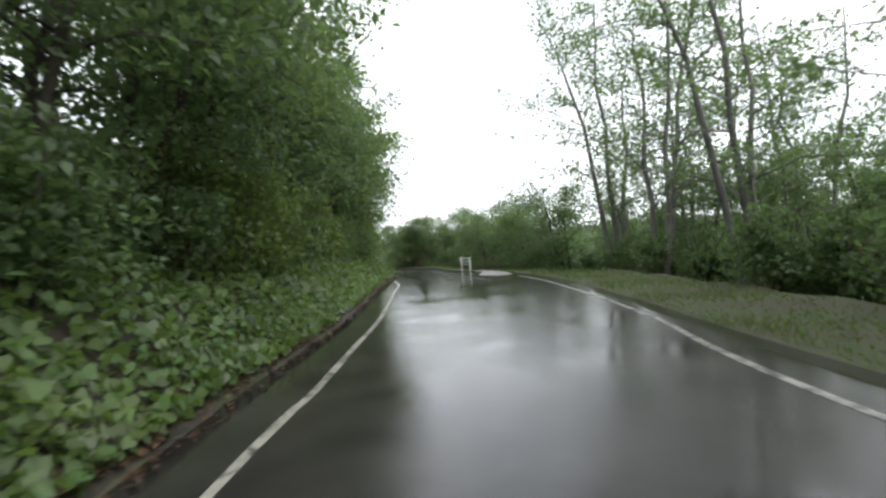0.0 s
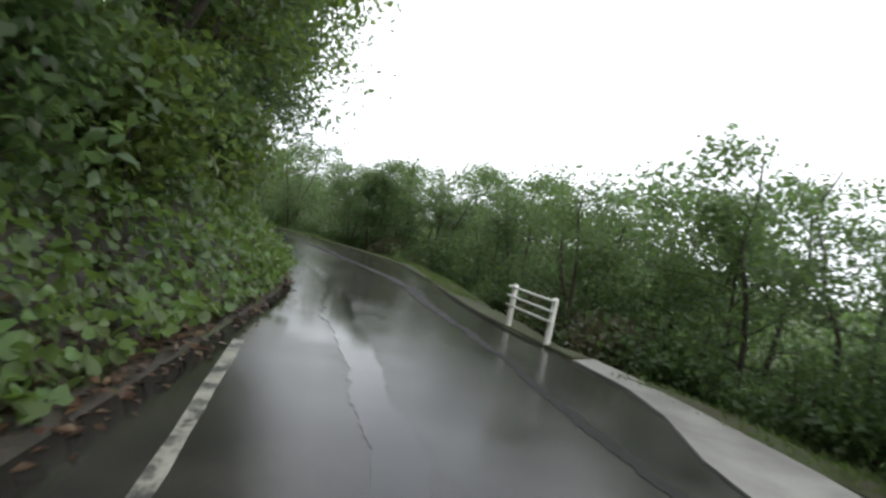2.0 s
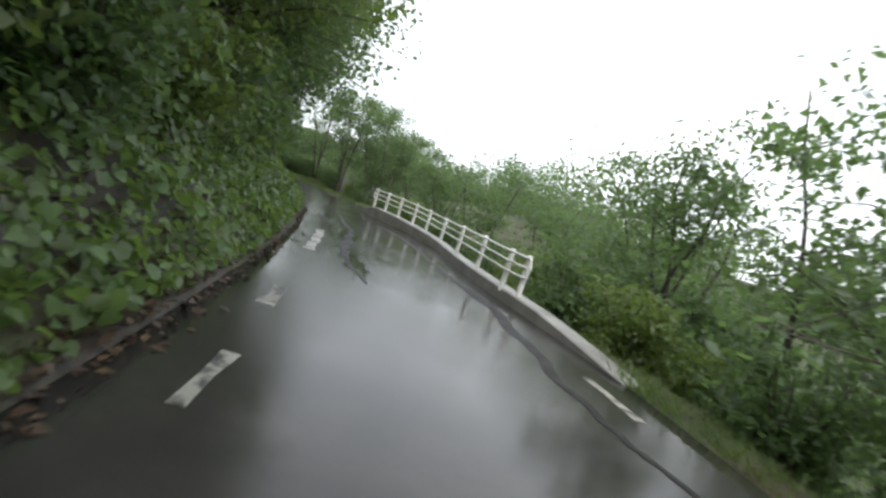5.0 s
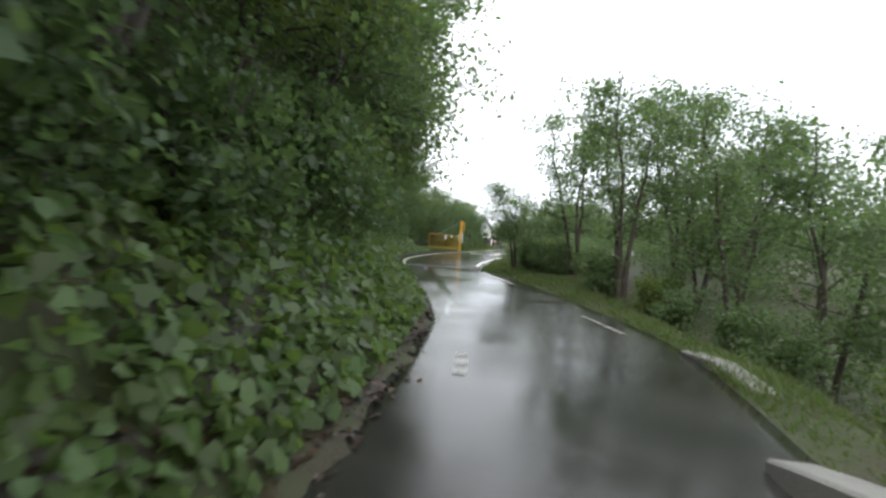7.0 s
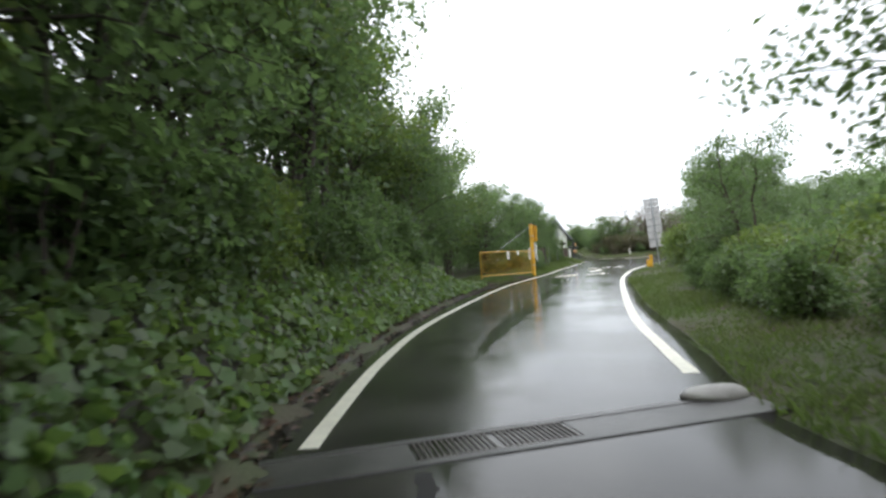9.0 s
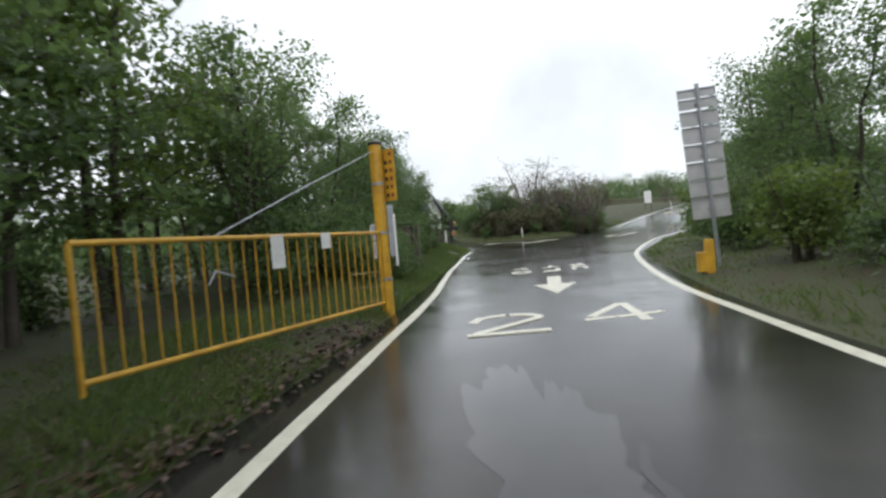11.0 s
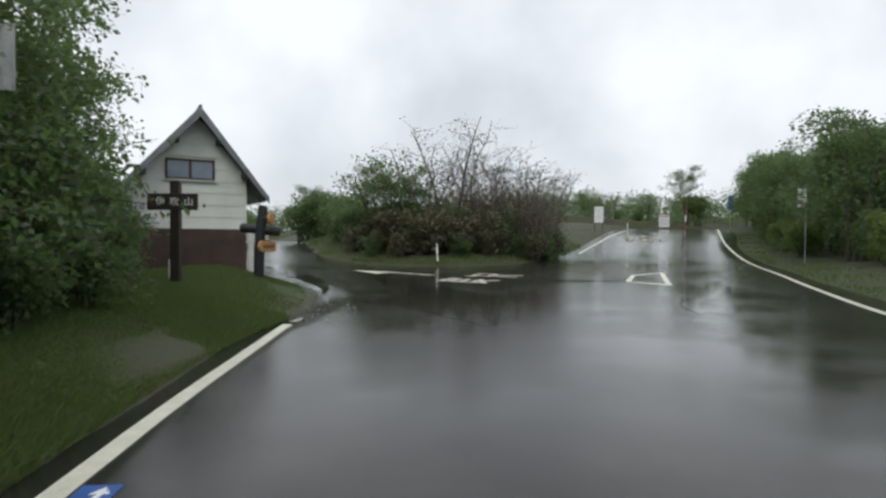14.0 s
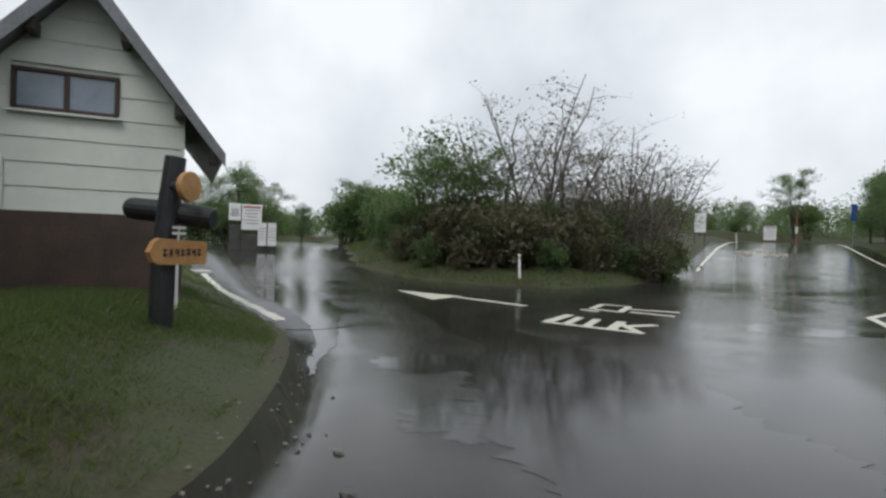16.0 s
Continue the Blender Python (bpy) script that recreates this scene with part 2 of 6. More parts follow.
NAVY = material("navy_letter", (0.03, 0.05, 0.12), (0.04, 0.06, 0.13), rough=0.5, bump=0.0)
BARK = material("bark", (0.085, 0.07, 0.055), (0.05, 0.042, 0.034), rough=0.85, scale=3, fine=25, bump=0.6)
GREY_BARK = material("grey_bark", (0.14, 0.135, 0.125), (0.085, 0.082, 0.075), rough=0.7, scale=2.5, fine=25, bump=0.5)
PALE_BARK = material("pale_twigs", (0.15, 0.12, 0.105), (0.095, 0.078, 0.07), rough=0.8, scale=3, fine=25, bump=0.4)
STONE = material("pebble", (0.20, 0.19, 0.18), (0.12, 0.115, 0.11), rough=0.45, scale=9, fine=60, bump=0.2, rand=0.4)
LEAF_COVER = leaf_material("ground_cover_leaf", (0.118, 0.172, 0.056), (0.068, 0.118, 0.042), through_light=0.45)
LEAF_TREE = leaf_material("tree_leaf", (0.096, 0.140, 0.070), (0.070, 0.108, 0.056), through_light=0.55)
LEAF_LIGHT = leaf_material("light_leaf", (0.118, 0.158, 0.052), (0.09, 0.128, 0.044), through_light=0.5)
LEAF_SHRUB = leaf_material("shrub_leaf", (0.098, 0.145, 0.070), (0.078, 0.112, 0.058), through_light=0.55)
LEAF_DULL = leaf_material("dull_brown_leaf", (0.104, 0.098, 0.063), (0.085, 0.08, 0.05), through_light=0.4)
GRASS = leaf_material("grass_blade", (0.086, 0.125, 0.042), (0.100, 0.108, 0.046), vary=0.45, rough=0.5, through_light=0.5)
LITTER = material("fallen_leaves", (0.085, 0.045, 0.026), (0.045, 0.028, 0.018), rough=0.5, scale=2, fine=40, bump=0.0, island=0.5)


# ---- mesh helpers ----
def finish(name, bm, mat_, smooth=False):
    me = bpy.data.meshes.new(name)
    bm.normal_update()
    bm.to_mesh(me)
    bm.free()
    me.materials.append(mat_)
    if smooth:
        me.polygons.foreach_set("use_smooth", [True] * len(me.polygons))
    return me


def part(name, bm, mat_, parent, label="", smooth=False):
    """Links a bmesh as one mesh object under a thing or a part, in the parent's own space."""
    ob = new(name, finish(name, bm, mat_, smooth))
    ob.parent = parent
    if label:
        ob["label"] = label
    return ob


def thing(name, m, label, category, group="", kind=""):
    return tagged(place(new(name), m), label, category, group, kind)


def place(ob, m):
    ob.matrix_basis = m
    return ob


def single(name, bm, mat_, m, label="", category="", group="", kind="", smooth=False):
    return tagged(place(new(name, finish(name, bm, mat_, smooth)), m), label, category, group, kind)


def box(x, y, z, sx, sy, sz, rz=0.0, bevel=0.0, bm=None, ry=0.0):
    """A box centred on (x, y), standing on z."""
    bm = bm or bmesh.new()
    made = bmesh.ops.create_cube(bm, size=1)["verts"]
    bmesh.ops.transform(bm, matrix=pose(x, y, z + sz / 2, 0, ry, rz) @ Matrix.Diagonal((sx, sy, sz, 1)), verts=made)
    if bevel:
        edges = list({e for v in made for e in v.link_edges})
        bmesh.ops.bevel(bm, geom=edges, offset=bevel, segments=2, affect="EDGES", profile=0.6)
    return bm


def rod(points, radius, seg=8, bm=None, taper=None, caps=True):
    """A round tube through the points; taper gives a radius for each point."""
    bm = bm or bmesh.new()
    pts = [Vector(p) for p in points]
    radii = taper or [radius] * len(pts)
    rings = []
    side = None
    for i, p in enumerate(pts):
        d = (pts[min(i + 1, len(pts) - 1)] - pts[max(i - 1, 0)]).normalized()
        if side is None:
            side = d.orthogonal().normalized()
        side = (side - d * side.dot(d)).normalized()
        up = d.cross(side)
        rings.append([bm.verts.new(p + radii[i] * (math.cos(a) * side + math.sin(a) * up)) for a in (2 * math.pi * k / seg for k in range(seg))])
    for a, b in zip(rings, rings[1:]):
        for k in range(seg):
            bm.faces.new((a[k], a[(k + 1) % seg], b[(k + 1) % seg], b[k]))
    if caps:
        bm.faces.new(rings[0][::-1])
        bm.faces.new(rings[-1])
    return bm


def prism(poly, z0, z1, bm=None):
    """A flat polygon with thickness."""
    bm = bm or bmesh.new()
    low = [bm.verts.new((x, y, z0)) for x, y in poly]
    top = [bm.verts.new((x, y, z1)) for x, y in poly]
    n = len(poly)
    area = sum(poly[i][0] * poly[(i + 1) % n][1] - poly[(i + 1) % n][0] * poly[i][1] for i in range(n))
    if area < 0:
        low, top = low[::-1], top[::-1]
    bm.faces.new(top)
    bm.faces.new(low[::-1])
    for i in range(n):
        bm.faces.new((low[i], low[(i + 1) % n], top[(i + 1) % n], top[i]))
    return bm


def array_mesh(name, verts, faces, mat_):
    """A mesh from numpy arrays; all faces have the same number of corners."""
    me = bpy.data.meshes.new(name)
    n, k = faces.shape
    me.vertices.add(len(verts))
    me.vertices.foreach_set("co", np.ascontiguousarray(verts, dtype=np.float32).ravel())
    me.loops.add(n * k)
    me.loops.foreach_set("vertex_index", np.ascontiguousarray(faces, dtype=np.int32).ravel())
    me.polygons.add(n)
    me.polygons.foreach_set("loop_start", np.arange(0, n * k, k, dtype=np.int32))
    me.update(calc_edges=True)
    me.materials.append(mat_)
    return me


def lettering(name, text, size, parent, m, mat_, depth=0.004, label=""):
    """Raised letters in the built-in font."""
    c = bpy.data.curves.new(name, "FONT")
    c.body, c.size, c.extrude, c.align_x, c.align_y = text, size, depth, "CENTER", "CENTER"
    tmp = bpy.data.objects.new(name, c)
    scene.collection.objects.link(tmp)
    bpy.context.view_layer.update()
    me = bpy.data.meshes.new_from_object(tmp)
    scene.collection.objects.unlink(tmp)
    bpy.data.objects.remove(tmp)
    me.materials.clear()
    me.materials.append(mat_)
    ob = place(new(name, me), m)
    ob.parent = parent
    if label:
        ob["label"] = label
    return ob


def smooth_line(points, step=0.5):
    """Points along a Catmull-Rom curve, about step apart."""
    p = np.array(points, float)
    p = np.vstack([2 * p[0] - p[1], p, 2 * p[-1] - p[-2]])
    out = []
    for i in range(1, len(p) - 2):
        n = max(2, int(np.linalg.norm(p[i + 1] - p[i]) / step))
        t = np.linspace(0, 1, n, endpoint=False)[:, None]
        out.append(0.5 * (2 * p[i] + (p[i + 1] - p[i - 1]) * t + (2 * p[i - 1] - 5 * p[i] + 4 * p[i + 1] - p[i + 2]) * t**2 + (3 * p[i] - p[i - 1] - 3 * p[i + 1] + p[i + 2]) * t**3))
    return np.vstack(out + [p[-2][None]])


# ---- plan of the road: left and right edge of the asphalt, station by station ----
STATIONS = [
    ((-26, -129), (-21.5, -133)), ((-8.2, -106.7), (-3.2, -110.6)), ((-2.2, -99.7), (2.5, -104.2)), ((3.6, -92.3), (8.2, -97.4)),
    ((6.85, -88.3), (11.9, -91.8)), ((8.95, -85.7), (13.4, -87.6)), ((11.3, -82.6), (15.0, -84.0)), ((13.9, -77.3), (18.2, -79)),
    ((14.8, -74.5), (19.9, -75.8)), ((15.2, -71), (20.4, -71.5)), ((15.4, -67), (20.5, -67)), ((15.7, -62), (20.6, -61)),
    ((15.8, -55), (20.2, -55.5)), ((15.6, -49), (19.8, -49)), ((15, -43.5), (18.4, -43.2)), ((13.5, -37.2), (17.6, -36.8)),
    ((12.2, -33.4), (16.6, -32.9)), ((8.5, -25.4), (12.9, -24.5)), ((5.9, -20.3), (9.5, -18.2)), ((4.9, -18.4), (9.0, -16.6)),
    ((3.4, -14.5), (8.4, -13.2)), ((1.8, -9), (7.4, -8.5)), ((0.6, -3.5), (6.5, -3)), ((-0.3, 3), (5.6, 3)),
    ((-0.6, 9), (5.1, 9)), ((-1.1, 15), (5.1, 15)), ((-2, 24), (5.7, 24)), ((-2.95, 33), (7.9, 33)),
    ((-2.95, 36.8), (9.3, 37.5)), ((-3.0, 39.2), (10.7, 41)), ((-4.2, 43.2), (13.2, 47.5)), ((-6.6, 46.7), (16, 54)),
    ((-11.3, 53.3), (19, 62)), ((-18, 62), (23.8, 74)), ((-28, 74), (31.5, 90)), ((-42, 92), (41, 112)),
]


def paired_edges(per=6):
    """Both edges as smooth curves with matching points."""
    both = np.array([(*a, *b) for a, b in STATIONS], float)
    p = np.vstack([2 * both[0] - both[1], both, 2 * both[-1] - both[-2]])
    out = []
    for i in range(1, len(p) - 2):
        t = np.linspace(0, 1, per, endpoint=False)[:, None]
        out.append(0.5 * (2 * p[i] + (p[i + 1] - p[i - 1]) * t + (2 * p[i - 1] - 5 * p[i] + 4 * p[i + 1] - p[i + 2]) * t**2 + (3 * p[i] - p[i - 1] - 3 * p[i + 1] + p[i + 2]) * t**3))
    out = np.vstack(out + [p[-2][None]])
    return out[:, :2], out[:, 2:]


LEFT, RIGHT = paired_edges()
OUTLINE = np.vstack([LEFT, RIGHT[::-1]])


def step01(v):
    v = np.clip(v, 0, 1)
    return v * v * (3 - 2 * v)


def hill(x, y):
    """The rise of the road that climbs away behind the junction, and the lesser one of the side road."""
    x, y = np.asarray(x, float), np.asarray(y, float)
    side = 0.8 * (y - 48) - 0.59 * (x + 6)
    return 2.7 * step01((y - 56) / 52) * step01((x + 6) / 14) + 0.95 * step01((side - 2) / 15) * step01((-3 - x) / 6)


def inside(x, y, poly):
    x, y = np.asarray(x, float), np.asarray(y, float)
    hit = np.zeros(x.shape, bool)
    for (x0, y0), (x1, y1) in zip(poly, np.roll(poly, -1, axis=0)):
        cross = (y0 > y) != (y1 > y)
        with np.errstate(divide="ignore", invalid="ignore"):
            hit ^= cross & (x < (x1 - x0) * (y - y0) / (y1 - y0 + 1e-12) + x0)
    return hit


def nearest(x, y, line):
    """Distance to a polyline's points and the y of the nearest one."""
    x, y = np.asarray(x, float).ravel(), np.asarray(y, float).ravel()
    dist, where = np.full(x.shape, 1e9), np.zeros(x.shape)
    for a, b in zip(line, line[1:]):
        d = b - a
        k = np.clip(((x - a[0]) * d[0] + (y - a[1]) * d[1]) / (d @ d), 0, 1)
        r = np.hypot(x - a[0] - k * d[0], y - a[1] - k * d[1])
        near = r < dist
        dist[near], where[near] = r[near], (a[1] + k * d[1])[near]
    return dist, where


ISLAND = [(-7.2, 58.7), (-5.4, 57.2), (-3.3, 55.7), (-1.3, 55.1), (1, 55.1), (3, 57), (5.4, 60.9), (9.4, 69.9), (10.6, 73), (15, 84), (21, 99), (28, 112), (24, 122), (-22, 122), (-20, 95), (-13, 76), (-9, 64)]
ISLAND_LINE = smooth_line(ISLAND + ISLAND[:1], 1.0)


def ground_height(x, y):
    """The lie of the land beside the road: a steep bank on the left, a drop or a low verge on the right."""
    shape = np.shape(x)
    x, y = np.asarray(x, float).ravel(), np.asarray(y, float).ravel()
    dl, yl = nearest(x, y, LEFT)
    dr, yr = nearest(x, y, RIGHT)
    road = inside(x, y, OUTLINE)
    left = (dl < dr) & ~road
    bank = step01((2 - yl) / 9)
    up = np.interp(dl, [0, 0.25, 1.0, 5, 9, 25, 120, 900], [0.0, 0.06, 0.75, 4.6, 6.6, 12, 30, 60])
    mound = np.interp(dl, [0, 0.3, 1.2, 2.0, 8, 30, 900], [0.0, 0.05, 0.42, 0.56, 0.58, 0.7, 1.0])
    mound = mound * (1 - 0.72 * step01((yl + 3) / 5) * step01((15 - yl) / 4))
    z_left = bank * up + (1 - bank) * mound
    fall = step01((-22 - yr) / 14)
    verge = step01((-90 - yr) / 8)
    down = np.interp(dr, [0, 0.6, 1.2, 4, 12, 30, 120, 900], [0, 0.02, -0.15, -1.8, -5.0, -8, -6, -4])
    low = np.interp(dr, [0, 0.3, 2.5, 4, 14, 40, 900], [0, 0.05, 0.05, -0.6, -3.5, -6, -6])
    rise = np.interp(dr, [0, 0.3, 1.0, 4, 12, 40, 900], [0, 0.04, 0.12, 0.5, 1.2, 3.0, 6.0])
    z_right = fall * ((1 - verge) * down + verge * low) + (1 - fall) * rise
    z = np.where(left, z_left, z_right)
    di, _ = nearest(x, y, ISLAND_LINE)
    isle = inside(x, y, ISLAND_LINE)
    z = np.where(road, np.where(isle, np.interp(di, [0, 0.2, 1.5, 6], [-0.05, 0.08, 0.48, 0.8]), -0.10), z)
    z = np.where(~road, z + 0.05 * np.sin(1.7 * x + 0.6 * y) * np.minimum(1, np.minimum(dl, dr)), z)
    return (z + hill(x, y)).reshape(shape)


def height(x, y):
    return float(ground_height(np.array([x]), np.array([y]))[0])


def build_ground():
    xs = np.concatenate([[-1500, -700, -350, -180, -110, -80], np.arange(-60, 60.1, 0.75), [75, 100, 140, 220, 400, 800, 1600]])
    ys = np.concatenate([[-1500, -700, -350, -220, -170, -150], np.arange(-138, 126, 0.75), [135, 150, 180, 240, 400, 800, 1600]])
    gx, gy = np.meshgrid(xs, ys)
    gz = ground_height(gx, gy)
    verts = np.stack([gx, gy, gz], -1).reshape(-1, 3)
    n, m_ = len(ys), len(xs)
    i = np.arange(n * m_).reshape(n, m_)
    faces = np.stack([i[:-1, :-1], i[:-1, 1:], i[1:, 1:], i[1:, :-1]], -1).reshape(-1, 4)
    me = array_mesh("ground", verts, faces, SOIL)
    me.polygons.foreach_set("use_smooth", [True] * len(me.polygons))
    tagged(new("ground", me), kind="structure")


def build_road():
    k = np.linspace(0, 1, 19)
    grid = LEFT[:, None, :] * (1 - k[None, :, None]) + RIGHT[:, None, :] * k[None, :, None]
    z = hill(grid[..., 0], grid[..., 1])
    top = np.concatenate([grid, z[..., None]], -1)
    n, m_ = top.shape[:2]
    i = np.arange(n * m_).reshape(n, m_)
    faces = [np.stack([i[:-1, :-1], i[:-1, 1:], i[1:, 1:], i[1:, :-1]], -1).reshape(-1, 4)]
    verts = [top.reshape(-1, 3)]
    base = n * m_
    for col, flip in ((0, False), (m_ - 1, True)):
        low = top[:, col] - (0, 0, 0.3)
        verts.append(low)
        j = base + np.arange(n)
        f = np.stack([i[:-1, col], i[1:, col], j[1:], j[:-1]], -1)
        faces.append(f[:, ::-1] if flip else f)
        base += n
    me = array_mesh("road", np.vstack(verts), np.vstack(faces), ASPHALT)
    tagged(new("road", me), kind="structure")


def ribbon(points, width, z=0.004, step=0.4, jitter=0.0, seed=1, widths=None):
    """A thin flat band along a curve on the road."""
    rng = np.random.default_rng(seed)
    p = smooth_line(points, step)
    d = np.gradient(p, axis=0)
    d /= np.linalg.norm(d, axis=1)[:, None] + 1e-9
    side = np.stack([-d[:, 1], d[:, 0]], -1)
    w = np.full(len(p), width) if widths is None else np.interp(np.linspace(0, 1, len(p)), np.linspace(0, 1, len(widths)), widths)
    a = p + side * (w / 2 * (1 + jitter * rng.uniform(-1, 1, len(p))))[:, None]
    b = p - side * (w / 2 * (1 + jitter * rng.uniform(-1, 1, len(p))))[:, None]
    bm = bmesh.new()
    rows_ = []
    for (ax, ay), (bx, by) in zip(a, b):
        h = z + float(hill((ax + bx) / 2, (ay + by) / 2))
        rows_.append([bm.verts.new(v) for v in ((ax, ay, h - 0.02), (ax, ay, h), (bx, by, h), (bx, by, h - 0.02))])
    for q, r in zip(rows_, rows_[1:]):
        for k in range(3):
            bm.faces.new((q[k], r[k], r[k + 1], q[k + 1]))
    bm.faces.new(rows_[0])
    bm.faces.new(rows_[-1][::-1])
    bmesh.ops.recalc_face_normals(bm, faces=bm.faces)
    return bm


def road_line(points, width=0.19, mat_=None, jitter=0.03, seed=1):
    return single("road_line", ribbon(points, width, jitter=jitter, seed=seed), mat_ or PAINT, Matrix(), kind="structure")


def build_lines():
    road_line([(-15.5, -116.6), (-7.4, -107.0), (-5.5, -104.9), (-3.8, -102.9), (-1.5, -100.2), (1.75, -96.05), (4.1, -92.95), (5.55, -91.15)], 0.105, PAINT_OLD, 0.15)
    road_line([(5.58, -91.11), (6.85, -89.4), (7.9, -87.75), (8.75, -86.4)], 0.105, PAINT_FAINT, 0.15, 15)
    road_line([(-12.5, -121.0), (-3.6, -109.8), (0.7, -105.4), (5.2, -100.2), (7.6, -97.2), (9.7, -94.2)], 0.10, PAINT_FAINT, 0.15, 2)
    road_line([(16.2, -63.7), (16.32, -62.7)], 0.13, PAINT_FAINT, 0.45, 3)
    road_line([(16.3, -61.1), (16.36, -60.2)], 0.12, PAINT_FAINT, 0.9, 14)
    road_line([(16.40, -56.6), (16.42, -53.0)], 0.16, PAINT_OLD, 0.5, 4)
    road_line([(14.75, -38.9), (14.4, -37.7)], 0.17, PAINT_OLD, 0.3, 5)
    road_line([(20.05, -61.9), (20.0, -60.7)], 0.12, PAINT_OLD, 0.3, 6)
    road_line([(16.35, -33.9), (15.45, -31.9)], 0.12, PAINT_OLD, 0.2, 7)
    road_line([(12.3, -24.7), (11.5, -22.9), (10.7, -21.4), (9.75, -19.2)], 0.13, PAINT_OLD, 0.12, 8)
    road_line([(5.75, -19.15), (5.3, -18.1), (4.2, -15.3), (3.0, -11.4), (1.7, -5.3), (0.45, 1.8), (-0.05, 7.4), (-0.3, 11), (-0.57, 14), (-0.84, 16.1), (-1.2, 19.0), (-1.43, 20.9), (-1.67, 23.5), (-1.87, 25.6), (-2.12, 28), (-2.34, 30), (-2.5, 31.8), (-2.6, 33.5), (-2.7, 35.2), (-2.75, 36.2)], 0.165, PAINT, 0.03, 9)
    road_line([(-2.74, 36.45), (-2.70, 36.95)], 0.12, PAINT_OLD, 0.5, 16)
    road_line([(8.52, -15.95), (8.1, -14.2), (7.3, -10.5), (6.2, -3.5), (5.2, 4), (4.78, 9.4), (4.62, 12.8), (4.72, 16.7), (5.2, 22.8), (5.95, 27.2), (7.3, 33), (8.8, 38.3), (11.2, 44.5), (13.7, 50.5), (16.3, 57), (19.4, 65), (25, 79), (32, 95), (37, 106)], 0.18, PAINT, 0.03, 11)
    road_line([(9.3, 67.6), (10.6, 71.0), (12.0, 74.5), (14.9, 81.5), (18.6, 90), (24.3, 101), (31, 108)], 0.2, PAINT, 0.03, 12)
    road_line([(-4.9, 44.7), (-6.45, 46.8), (-8.2, 49.2), (-9.6, 51.2), (-10.5, 52.5)], 0.18, PAINT, 0.25, 13)


def marking(polys, label=""):
    """Thick road paint: flat shapes with their own edges."""
    bm = bmesh.new()
    for k, poly in enumerate(polys):
        prism(poly, -0.02, 0.004 + 0.0008 * k, bm)
    return single("road_marking", bm, PAINT, Matrix(), label, kind="structure")


def stroke(a, b, w, w2=None):
    a, b = Vector((*a, 0)), Vector((*b, 0))
    s = Vector((-(b - a).y, (b - a).x, 0)).normalized()
    w2 = w2 or w
    return [tuple(v.xy) for v in (a + s * w / 2, b + s * w2 / 2, b - s * w2 / 2, a - s * w / 2)]


def arc_band(cx, cy, rx, ry, a0, a1, w, n=12):
    """Quads along an elliptic arc."""
    out = []
    for k in range(n):
        s, e = (radians(a0 + (a1 - a0) * (k + j) / n) for j in (0, 1))
        pt = lambda ang, o: (cx + (rx + o) * math.cos(ang), cy + (ry + o * 1.6) * math.sin(ang))
        out.append([pt(s, w / 2), pt(e, w / 2), pt(e, -w / 2), pt(s, -w / 2)])
    return out


